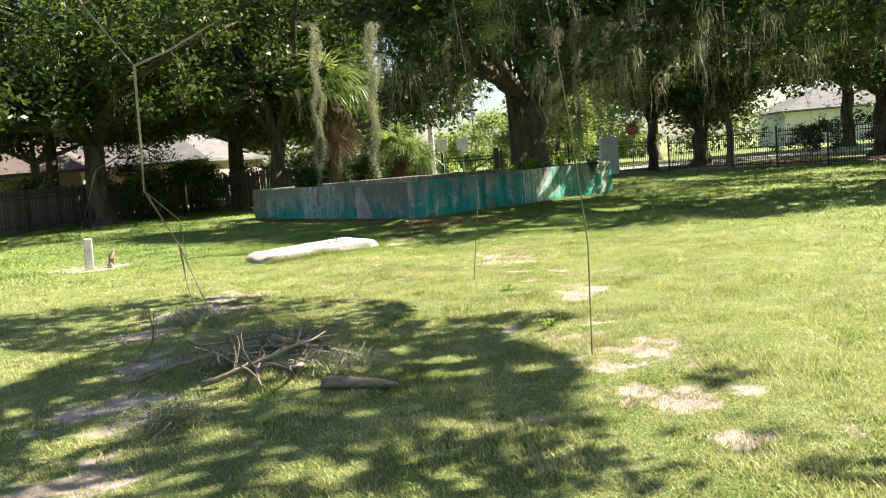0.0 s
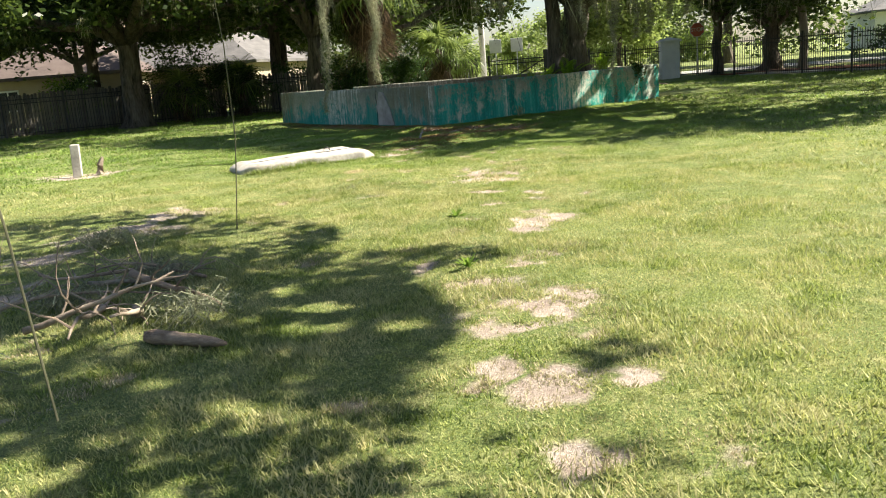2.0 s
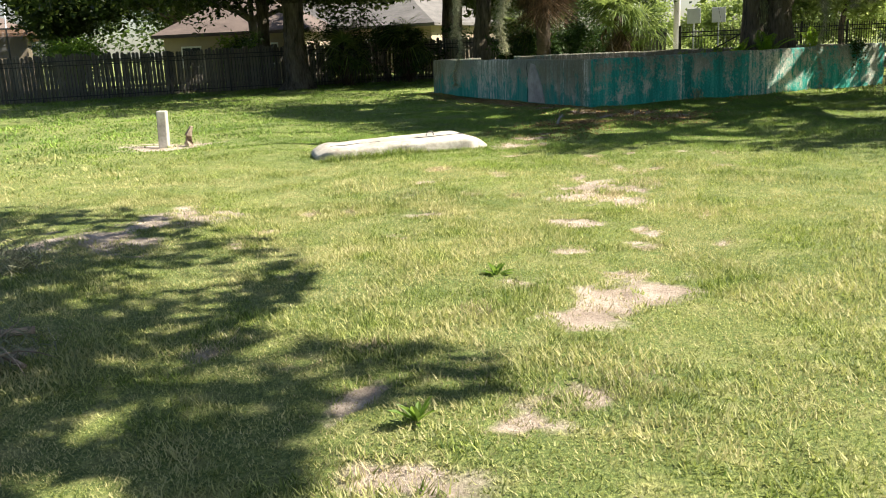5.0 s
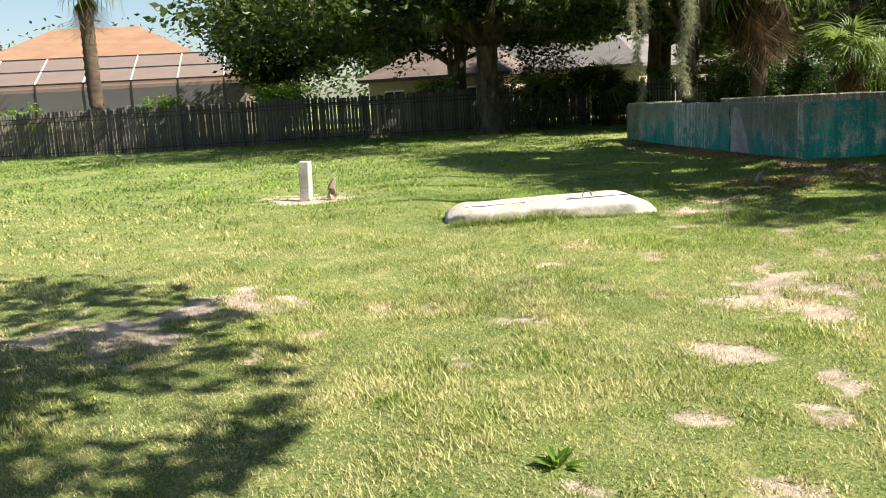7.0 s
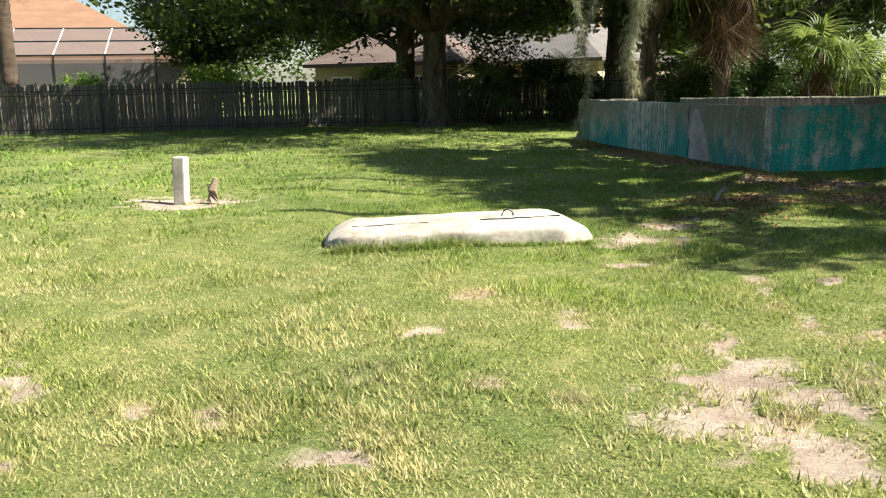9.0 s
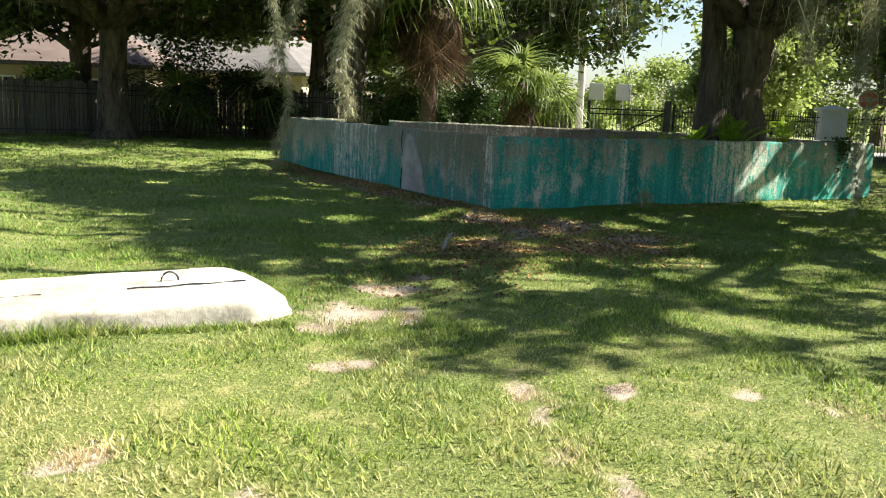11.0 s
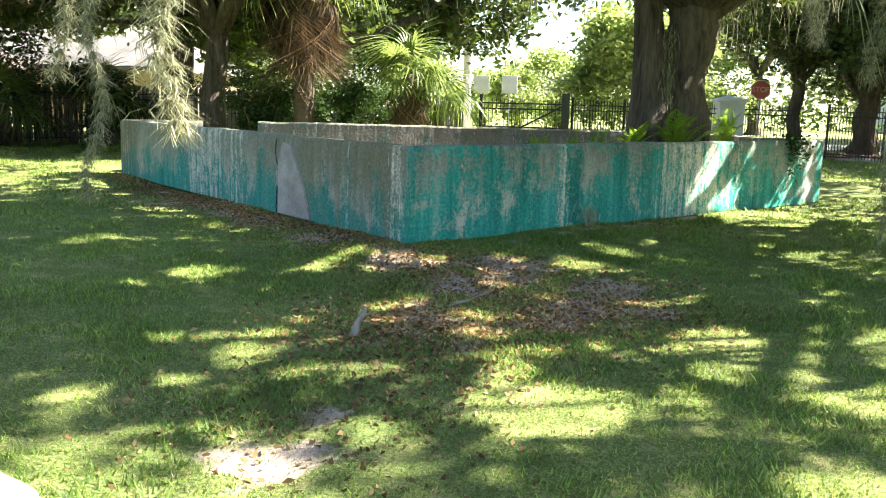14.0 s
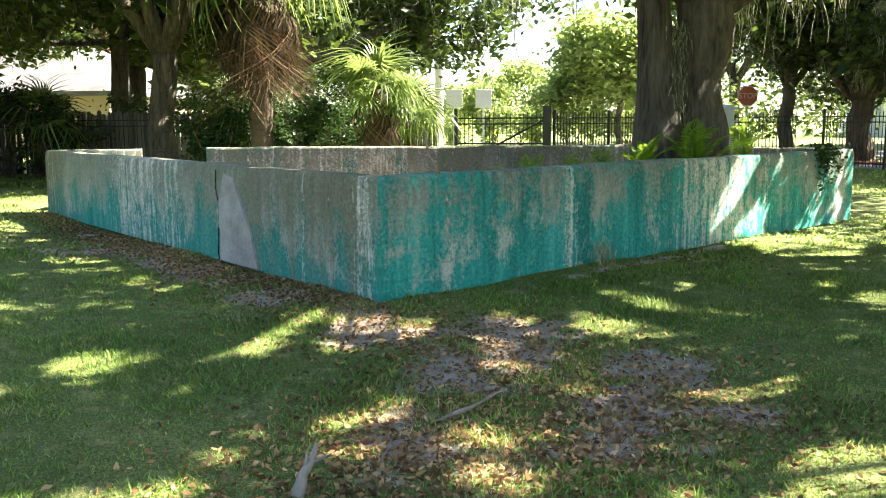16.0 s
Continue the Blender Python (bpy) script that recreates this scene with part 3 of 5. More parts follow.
# ---- planter walls ----
def wall_piece(length, height, thick, seed, dip=0.0, miter=0.0):
    """A cast wall along +x with worn, uneven edges; outer face at y = 0."""
    bm = bmesh.new()
    nx2, nz = max(4, int(length / 0.12)), 9
    prof = [(0, z * height / nz) for z in range(nz)] + [(0.012, height - 0.03), (0.03, height), (thick - 0.03, height), (thick - 0.01, height - 0.03)] + [(thick, height * (nz - 1 - z) / nz) for z in range(nz)]
    ringv = []
    for i in range(nx2 + 1):
        row = []
        for y, z in prof:
            x = miter * y + (length - miter * y) * i / nx2
            q = Vector((x * 1.3 + seed, y * 3, z * 1.6))
            nz_ = noise.noise(q) * 0.014 + noise.noise(q * 5) * 0.005
            row.append(bm.verts.new((x, y + nz_, z + (noise.noise(Vector((x * 1.1, seed, 0))) * 0.02 + noise.noise(Vector((x * 6, seed, 2))) * 0.007 - dip * x / length) * (z / height))))
        ringv.append(row)
    for i in range(nx2):
        for k in range(len(prof) - 1):
            bm.faces.new((ringv[i][k], ringv[i][k + 1], ringv[i + 1][k + 1], ringv[i + 1][k]))
    bm.faces.new(ringv[0])
    bm.faces.new(ringv[-1][::-1])
    bmesh.ops.recalc_face_normals(bm, faces=bm.faces)
    return bm


CX, CY, LX, LY, RX, RY = -0.65, 23.85, -6.75, 31.2, 6.06, 29.65
WALL_H = 1.06
planter = thing("planter", pose(0, 0, 0), "old concrete planter with peeling turquoise paint around the oak", "planter")
right_turn = math.degrees(math.atan2(RY - CY, RX - CX))
left_turn = math.degrees(math.atan2(LY - CY, LX - CX))
right_len, left_len = math.hypot(RX - CX, RY - CY), math.hypot(LX - CX, LY - CY)
part("wall_panel", wall_piece(right_len, WALL_H, 0.24, 3, miter=1.05), WALL_RIGHT, planter, "worn turquoise paint with white drips and a painted sunlit patch", m=pose(CX, CY, 0, 0, 0, right_turn))
lw = wall_piece(left_len, WALL_H, 0.24, 11, miter=1.05)
bmesh.ops.scale(lw, vec=(1, -1, 1), verts=lw.verts)
bmesh.ops.reverse_faces(lw, faces=lw.faces)
part("wall_panel", lw, WALL_LEFT, planter, "grey mildewed concrete with remains of turquoise paint", m=pose(CX, CY, 0, 0, 0, left_turn))
part("wall_panel", wall_piece(1.5, WALL_H, 0.24, 23), WALL_BACK, planter, "bare concrete return wall", m=pose(LX + 0.05, LY - 0.03, 0, 0, 0, 18))
part("wall_panel", wall_piece(8.2, WALL_H, 0.24, 31), WALL_BACK, planter, "grey stained concrete back wall", m=pose(-4.35, 32.3, 0, 0, 0, 0))
part("wall_panel", wall_piece(3.2, WALL_H, 0.24, 37), WALL_BACK, planter, "grey concrete end wall", m=pose(RX - 0.04, RY + 0.02, 0, 0, 0, 127))
# broken patch of bare render beside a crack
bm = bmesh.new()
outline = [(0.0, 0.02), (0.02, 0.3), (-0.03, 0.55), (0.05, 0.8), (0.09, 0.97), (0.22, 0.93), (0.3, 0.7), (0.40, 0.45), (0.46, 0.2), (0.5, 0.02)]
rough = []
for (x0, z0), (x1, z1) in zip(outline, outline[1:]):
    for i in range(5):
        x, z = x0 + (x1 - x0) * i / 5, z0 + (z1 - z0) * i / 5
        rough.append((x + 0.016 * noise.noise(Vector((z * 9, x * 3, 1))) + 0.008 * noise.noise(Vector((z * 31, x * 9, 4))), z))
outline = rough + [outline[-1]]
front = [bm.verts.new((2.95 - x * 1.7, 0.03, z)) for x, z in outline]
back = [bm.verts.new((2.95 - x * 1.7, -0.02, z)) for x, z in outline]
bm.faces.new(front)
for i in range(len(outline)):
    j = (i + 1) % len(outline)
    bm.faces.new((front[i], front[j], back[j], back[i]))
bmesh.ops.recalc_face_normals(bm, faces=bm.faces)
PATCH = two_scale("bare_render", (0.24, 0.215, 0.19), (0.46, 0.42, 0.385), 3, 25, 0.9, 0.6, 0.01)
part("render_patch", bm, PATCH, planter, "bare pale cement patch with a crack", m=pose(CX, CY, 0, 0, 0, left_turn))
crack = Buf()
crack.tube([(2.97 + 0.03 * noise.noise(Vector((z * 7, 0, 0))) + 0.03 * math.sin(z * 9), 0.024, z) for z in np.linspace(0.02, 1.0, 16)], [0.008] * 16, 5)
part("crack", crack, DARK, planter, "dark jagged crack", m=pose(CX, CY, 0, 0, 0, left_turn))
# soil inside
bm = bmesh.new()
n = 34
soil_v = {}
for i in range(n + 1):
    for j in range(n + 1):
        x, y = -7 + 13.5 * i / n, 23.4 + 9.0 * j / n
        ok = y > 23.98 + (x + 0.65) * 0.865 and y > 23.98 - (x + 0.65) * 1.205 and y < 32.5
        if ok:
            d = math.hypot(x - 2.85, y - 28.7)
            soil_v[i, j] = bm.verts.new((x, y, 0.35 + 0.55 * math.exp(-d * d / 7) + 0.05 * noise.noise(Vector((x, y, 0)))))
for (i, j) in list(soil_v):
    q = [soil_v.get(k) for k in ((i, j), (i + 1, j), (i + 1, j + 1), (i, j + 1))]
    if all(q):
        bm.faces.new(q)
part("soil", bm, SOIL, planter, "dark leaf-strewn soil", smooth=True)


# ---- trees ----
def bend(start, direction, length, n, wander, rise=0.0):
    """A wandering line of n + 1 points."""
    p, d, out = Vector(start), Vector(direction).normalized(), [Vector(start)]
    for _ in range(n):
        d = (d + Vector(rng.normal(size=3)) * wander + Vector((0, 0, rise))).normalized()
        p = p + d * (length / n)
        out.append(p.copy())
    return out


def grow(buf, fine, start, direction, length, radius, depth, tips, kids=(5, 5), rise=0.04, low=2.6, top=99.0, inside=None):
    """Limbs that fork; tips gathers the twigs' points."""
    n = 7 if depth == 0 else 5
    pts = bend(start, direction, length, n, 0.16, rise)
    for p in pts[1:]:
        p.z = min(max(p.z, low), top)
    if inside is not None:
        if depth and not inside(pts[0].x, pts[0].y, pts[0].z):
            return
        for i in range(3, n + 1):
            if not inside(pts[i].x, pts[i].y, pts[i].z):
                pts, n = pts[:i], i - 1
                break
    end = 0.35 if depth == 0 else 0.3
    (fine if depth else buf).tube(pts, [radius * (1 - (1 - end) * i / n) for i in range(n + 1)], (12, 5, 3)[min(depth, 2)], 0.15)
    if depth >= len(kids):
        tips.extend(pts[1:])
        return
    for k in range(kids[depth]):
        i = 1 + int((n - 1) * (k + rng.random()) / kids[depth] + 0.3)
        i = min(i, n)
        d = (pts[i] - pts[i - 1]).normalized()
        away = Vector(rng.normal(size=3))
        away = (away - d * away.dot(d)).normalized()
        away.z = away.z * 0.55 + 0.05
        grow(buf, fine, pts[i], d * 0.6 + away, length * rng.uniform(0.4, 0.58), radius * (1 - 0.6 * i / n) * 0.5, depth + 1, tips, kids, rise * 0.3, low, top, inside)


# sunlit ground spots, cut out of the crowns: x, y, half-length, half-width, turn
GAPS = [(1.6, 20.37, 0.22, 0.33, -1), (1.53, 21.53, 0.35, 0.19, -1), (4.02, 26.51, 0.57, 0.9, -2), (1.38, 23.43, 0.48, 0.7, -2), (-0.14, 23.04, 0.29, 0.24, -1), (0.27, 22.62, 0.2, 0.21, -1),
        (-0.74, 23.14, 0.26, 0.25, -2), (-2.4, 22.2, 0.29, 0.31, -1), (-6.38, 29.68, 0.49, 0.9, -3), (-4.26, 27.66, 0.44, 0.77, -2), (0.92, 20.69, 0.08, 0.09, -1), (0.03, 20.38, 0.12, 0.15, -1),
        (0.73, 21.54, 0.19, 0.17, -1), (-0.39, 21.28, 0.12, 0.23, -1), (0.23, 19.35, 0.17, 0.38, 3), (0.85, 20.05, 0.16, 0.21, 3), (1.73, 20.32, 0.27, 0.3, 3), (-2.01, 18.81, 0.15, 0.27, 3),
        (-1.29, 20.27, 0.17, 0.12, 3), (0.41, 18.91, 0.46, 0.39, 8), (1.85, 20.18, 0.37, 0.56, 10), (2.99, 20.13, 0.48, 0.58, 9), (4.31, 21.47, 0.78, 0.75, 11), (1.73, 18.04, 0.45, 0.4, 7),
        (-0.93, 18.22, 0.18, 0.17, 8), (4.1, 27.08, 0.76, 0.9, 17), (2.36, 17.98, 0.3, 0.24, 7)]
GAPS += [(-1.2, 23.35, 0.4, 0.18, 130), (-2.6, 25.4, 0.45, 0.2, 130), (-4.3, 27.4, 0.9, 0.25, 130), (2.85, 27.35, 0.36, 0.32, 41), (1.75, 20.2, 0.45, 0.5, 0)]
gap_rng = random.Random(12)
for k in range(52):
    GAPS.append((gap_rng.uniform(-1.6, 2.8), gap_rng.uniform(19.0, 23.6), gap_rng.uniform(0.1, 0.26), gap_rng.uniform(0.06, 0.13), gap_rng.uniform(-30, 30)))
for k in range(120):
    x, y = gap_rng.uniform(-8, 9), gap_rng.uniform(17.2, 30)
    d = y - 23.85 - (x + 0.65) * 0.865
    if not (x > -0.8 and -0.1 < d < 1.0):
        GAPS.append((x, y, gap_rng.uniform(0.1, 0.34), gap_rng.uniform(0.08, 0.2), gap_rng.uniform(0, 180)))
# strip along the right planter wall, kept shaded by extra crown leaves
THICK = [(2.23, 26.63, 4.6, 0.8, 41)]
# spots to be shaded at the start; the unseen oak's leaves follow them
SHADE = [(0.62, 8.28, 0.48, 0.35, -15), (1.79, 5.59, 0.2, 0.24, -8), (1.87, 4.82, 0.16, 0.21, -6), (-1.41, 9.02, 0.68, 0.98, -15), (0.09, 6.94, 0.62, 0.73, -11), (0.03, 6.04, 0.46, 0.48, -9),
        (-2.42, 7.78, 1.04, 1.6, -11), (0.44, 4.67, 0.25, 0.34, -5), (-0.99, 5.16, 0.47, 0.33, -6), (1.22, 4.59, 0.14, 0.23, -5), (-3.36, 10.14, 3.02, 1.52, -24), (-0.5, 7.57, 0.98, 1.16, -21),
        (0.38, 5.85, 0.48, 0.98, -17), (-1.31, 6.34, 1.17, 1, -17), (0.81, 8.29, 0.35, 0.4, -24), (1.7, 4.61, 0.21, 0.29, -15), (1.92, 4.21, 0.24, 0.42, -14), (-1.48, 8.69, 0.81, 1.34, -2),
        (-0.51, 6.66, 0.69, 0.63, 2), (-3.65, 11.11, 0.21, 0.44, 25), (-1.34, 9.86, 0.33, 0.54, 27), (-16.11, 21.42, 3.19, 1.6, 12), (-8.43, 14.65, 0.38, 0.64, 19)]
SHADE += [(-1.9, 7.2, 1.9, 2.0, 0), (-0.7, 5.0, 1.5, 1.0, 0), (-3.2, 5.2, 1.5, 1.4, 0), (0.3, 4.2, 0.9, 0.6, 0)]
# random sun spots cut out of that crown
BREAKS = [(gap_rng.uniform(-4.5, 1.2), gap_rng.uniform(3.2, 7.6), gap_rng.uniform(0.12, 0.4), gap_rng.uniform(0.06, 0.16), gap_rng.uniform(-30, 10)) for k in range(34)]


def under(spots, x, y, z, grow_by=1.0):
    """True where the sun's ray through x, y, z meets the ground inside one of the spots."""
    sx, sy = x - 0.937 * z, y - 0.2415 * z
    hit = np.zeros(np.shape(x), bool)
    for bx, by, a, b2, turn in spots:
        c2, s2 = math.cos(radians(turn)), math.sin(radians(turn))
        u, v = ((sx - bx) * c2 + (sy - by) * s2) / a, (-(sx - bx) * s2 + (sy - by) * c2) / b2
        hit |= u * u + v * v < grow_by * grow_by
    return hit


def tree(name, base, radius, fork, limbs, label, leaf_mat=OAK_LEAF, bark=BARK, per=26, puff=0.45, leaf=0.19, moss=0, moss_len=(0.5, 1.6), kids=(5, 5), lean=(0, 0), low=2.6, top=99.0, flare=1.7, shape=None, moss_below=5.5, group="", keep=1.0, gaps=None, shade=None, dense=None):
    """base: place; fork: height at which the limbs part; limbs: (turn, rise, length, share of radius)."""
    t = thing(name, pose(*base), label, "tree", group)
    buf, tips = Buf(), []
    n = 15
    trunk = [Vector((lean[0] * (i / n) ** 1.3 + 0.05 * math.sin(i * 0.6), lean[1] * (i / n) ** 1.3 + 0.05 * math.cos(i * 0.7), fork * i / n - 0.05)) for i in range(n + 1)]
    rad = [radius * (1 + (flare - 1) * math.exp(-3.2 * trunk[i].z / max(radius * 2, 0.5))) * (1 + (0.12 if radius > 0.55 else -0.15) * i / n) for i in range(n + 1)]
    buf.tube(trunk, rad, 44 if radius > 0.3 else 16, 0.06, 0.08 if radius > 0.3 else 0.0)
    wood, fine = [], Buf()
    for turn, up, length, share in limbs:
        limb_buf = Buf()
        wood.append(limb_buf)
        d = Vector((math.cos(radians(turn)) * math.cos(radians(up)), math.sin(radians(turn)) * math.cos(radians(up)), math.sin(radians(up))))
        grow(limb_buf, fine, trunk[-1] - Vector((0, 0, 0.25 * radius)), d, length, radius * share, 0, tips, kids, 0.05, low, top, shape)
    part("trunk", buf, bark, t, smooth=True)
    for limb_buf in wood:
        part("limb", limb_buf, bark, t, smooth=True)
    tagged(part("branchwork", fine, bark, t), kind="stuff")
    pts = np.array([tuple(p) for p in tips])
    if shape is not None:
        pts = pts[shape(pts[:, 0], pts[:, 1], pts[:, 2])]
    pts_leaf = pts[rng.random(len(pts)) < keep]
    if dense:
        thick = pts[under(dense, *(pts + np.array(base)).T)]
        pts_leaf = np.concatenate([pts_leaf, thick, thick])
    c2 = np.repeat(pts_leaf, per, axis=0)
    c2 = c2 + rng.normal(size=c2.shape) * puff * np.array([1, 1, 0.7])
    if gaps:
        c2 = c2[~under(gaps, *(c2 + np.array(base)).T, 1.0)]
    if shade:
        c2 = c2[under(shade, *(c2 + np.array(base)).T, 1.05)]
    part("crown", leaf_cloud("crown", c2, leaf), leaf_mat, t)
    if moss:
        lowpts = pts[pts[:, 2] < moss_below]
        if len(lowpts):
            sel = lowpts[rng.integers(0, len(lowpts), moss)]
            part("spanish_moss", moss_mesh("spanish_moss", sel, moss_len[0] + (moss_len[1] - moss_len[0]) * rng.random(moss) ** 2, 15, 0.075, 0.013), MOSS, t, "grey-green hanging spanish moss")
    return t


def around(n, up, length, share, start=0.0):
    return [(start + 360 * i / n + rng.uniform(-14, 14), rng.uniform(*up), rng.uniform(*length), share) for i in range(n)]


# the oak in the planter, its crown cut to the shade wanted below
PLANTER_OAK = tree("live_oak", (3.32, 28.75, 0.7), 0.45, 2.5, [(95, 76, 7, 0.8), (-18, 22, 10, 0.68), (200, 30, 9, 0.5), (240, 24, 10, 0.5), (262, 22, 11, 0.5), (285, 22, 12, 0.5), (308, 22, 12, 0.5), (335, 25, 11, 0.5), (170, 34, 9, 0.5), (60, 35, 8, 0.5), (130, 35, 8, 0.45)],
     "massive live oak with spreading limbs and hanging moss", per=46, puff=0.34, keep=0.72, gaps=GAPS, dense=THICK, leaf=0.22, moss=300, moss_len=(0.5, 2.3), kids=(6, 5), low=3.2, lean=(0.12, 0), moss_below=5.0, flare=1.2,
     shape=lambda x, y, z: (y + 28.75 - 0.24 * (z + 0.7)) > 16.7 + np.maximum(0, -(x + 3.1 - 0.935 * (z + 0.7) + 0.3)) * 0.85)
# its second stem, grown together with the trunk at the foot
stem = Buf()
stem.tube([(-0.46 - 0.010 * i - 0.0012 * i * i, -0.26 + 0.02 * i, -0.1 + 0.36 * i) for i in range(15)], [0.30 * math.exp(-i * 0.35) + 0.22 - 0.003 * i for i in range(15)], 32, 0.08, 0.09)
part("trunk", stem, BARK, PLANTER_OAK, "slimmer leaning stem of the forked trunk", smooth=True)
hair = np.array([(-0.30 + 0.03 * math.sin(k * 2.1), -0.44 - 0.02 * math.cos(k), 0.4 + 0.05 * k) for k in range(34)])
part("spanish_moss", moss_mesh("spanish_moss", hair, np.full(34, 0.28), 12, 0.05, 0.008), MOSS, PLANTER_OAK, "pale moss caught in the fork")
# oaks along the back fence
tree("live_oak", (-7.2, 38.6, 0), 0.36, 3.2, around(5, (25, 55), (6, 8.5), 0.55, 10) + [(185, 8, 8, 0.5)], "live oak with a long leaning limb by the fence", per=24, leaf=0.27, moss=120, low=4.7, lean=(0.2, 0), moss_below=6.5)
tree("live_oak", (-14.8, 37.4, 0), 0.5, 3.6, around(5, (22, 60), (6.5, 9), 0.5) + [(265, 20, 11, 0.45), (290, 20, 11, 0.45), (240, 22, 11, 0.45), (320, 22, 10, 0.4)], "thick-trunked live oak beside the wooden fence", per=40, leaf=0.27, moss=150, low=4.2, moss_below=7)
BACK_OAK = tree("live_oak", (-4.5, 44.5, 0), 0.35, 3.5, around(7, (20, 60), (6, 8), 0.5), "dark live oak behind the fence", per=26, leaf=0.33, moss=60, low=3.3, moss_below=6)
BACK_OAK_2 = tree("live_oak", (-11, 48, 0), 0.35, 3.5, around(6, (20, 60), (6, 8), 0.5), "live oak behind the fence", per=22, leaf=0.33, moss=40, low=4.4, moss_below=7)
tree("live_oak", (-26.0, 37.0, 0), 0.3, 2.6, around(7, (30, 75), (3.0, 4.0), 0.5), "dense green tree behind the wooden fence", per=36, leaf=0.24, low=2.1)
tree("live_oak", (-20.5, 44, 0), 0.25, 3.2, around(6, (20, 65), (5, 6.5), 0.5), "slender tree between the houses", per=20, leaf=0.27, low=2.6, bark=PALE_BARK)
# two oaks added as extra canopy to keep sun off the fence
tree("live_oak", (-10.5, 45.0, 0), 0.32, 4.2, around(8, (15, 60), (6, 8), 0.5), "tall live oak added behind the wooden fence for shade", per=16, leaf=0.32, low=6.0)
tree("live_oak", (-18.5, 41.5, 0), 0.32, 4.0, around(8, (20, 60), (4.5, 6), 0.5), "leafy live oak added behind the wooden fence for shade", per=30, leaf=0.32, low=4.6)
# trees past the iron fence
tree("live_oak", (11.8, 46.5, 0), 0.25, 2.6, around(6, (25, 60), (5, 7), 0.5), "slim live oak beyond the iron fence", per=26, leaf=0.28, moss=80, low=3.5)
tree("live_oak", (14.6, 47, 0), 0.42, 2.2, around(7, (25, 60), (6, 8), 0.5), "forked live oak beyond the iron fence", per=26, leaf=0.28, moss=120, low=2.6, group="")
SIDE_OAK = tree("live_oak", (21, 40, 0), 0.4, 3.0, around(7, (20, 55), (7, 9), 0.5), "large live oak beyond the iron fence", per=26, leaf=0.3, moss=110, low=3.4, moss_below=6)
# oak out of view beside the lawn, added to cast shade on it
tree("live_oak", (15.5, 24.5, 0), 0.45, 3.4, [(140, 24, 11, 0.18), (160, 20, 12, 0.18), (178, 20, 12, 0.18), (195, 18, 12, 0.18), (212, 18, 12, 0.18), (230, 20, 11, 0.18), (255, 24, 10, 0.18), (290, 30, 8, 0.4), (20, 30, 8, 0.4), (80, 30, 9, 0.4)],
     "large unseen live oak beside the lawn, added to cast shade", per=46, puff=0.34, keep=0.72, gaps=GAPS, dense=THICK, leaf=0.22, moss=100, kids=(6, 5), low=4.0, moss_below=6,
     shape=lambda x, y, z: (y + 24.5 - 0.24 * z) > 16.7 + np.maximum(0, -(x + 15.5 - 0.935 * z + 0.3)) * 0.85)
tree("young_oak", (8.2, 57, 0), 0.16, 2.6, around(6, (25, 65), (2.6, 3.6), 0.5), "young tree beyond the gate, leaves paled for haze", leaf_mat=HAZE_LEAF, per=24, leaf=0.3, low=2.4)
tree("pine_tree", (15.5, 45, 0), 0.2, 6.5, around(6, (10, 40), (3, 4.5), 0.4), "straight pale-trunked pine beyond the iron fence", per=34, leaf=0.25, bark=PALE_BARK, low=5, flare=1.3, moss=40, moss_below=8)
# unseen oak over the start of the walk, added to cast shade
def start_crown(x, y, z):
    """The crown's outline, set by where its shadow meets the open lawn."""
    sx, sy = x + 9.5 - 0.935 * z, y - 1.0 - 0.24 * z
    near = sx < 1.9 - np.maximum(0, sy - 8.6) * 0.85
    for ix, iy, r in ((0.75, 8.3, 0.3), (1.9, 5.6, 0.3), (1.8, 4.2, 0.35)):
        near |= np.hypot(sx - ix, sy - iy) < r
    return near & (sy < 12.0)


rng = np.random.default_rng(107)
tree("live_oak", (9.5, -1.0, 0), 0.5, 5.2, [(98, 7, 12, 0.05), (106, 8, 13.5, 0.05), (112, 8, 15, 0.05), (118, 8, 15.5, 0.05), (124, 8, 15.5, 0.05), (130, 8, 15, 0.05), (136, 8, 14.5, 0.05), (143, 9, 14, 0.05), (151, 10, 13, 0.05), (160, 12, 12, 0.05), (330, 30, 7, 0.3), (250, 30, 8, 0.3)],
     "unseen live oak reaching over the lawn, crown cut to cast shade", per=80, puff=0.36, leaf=0.23, kids=(6, 5), low=5.0, shape=start_crown, keep=0.95, shade=SHADE, gaps=BREAKS)

# more of the same woods behind the fences
for x, y, turn, k in ((-9, 72, 70, 1.2), (-17, 78, 130, 1.4), (-28, 74, 20, 1.4), (-40, 66, 80, 1.3)):
    copy_thing(BACK_OAK, pose(x, y, 0, 0, 0, turn) @ Matrix.Scale(k, 4))
for x, y, turn, k in ((30, 62, 40, 1.2), (18, 70, 300, 1.1)):
    copy_thing(BACK_OAK_2, pose(x, y, 0, 0, 0, turn) @ Matrix.Scale(k, 4))
for x, y, turn, k in ((29, 50, 90, 1.1), (30, 33, 200, 1.0), (38, 60, 20, 1.2)):
    copy_thing(SIDE_OAK, pose(x, y, 0, 0, 0, turn) @ Matrix.Scale(k, 4))


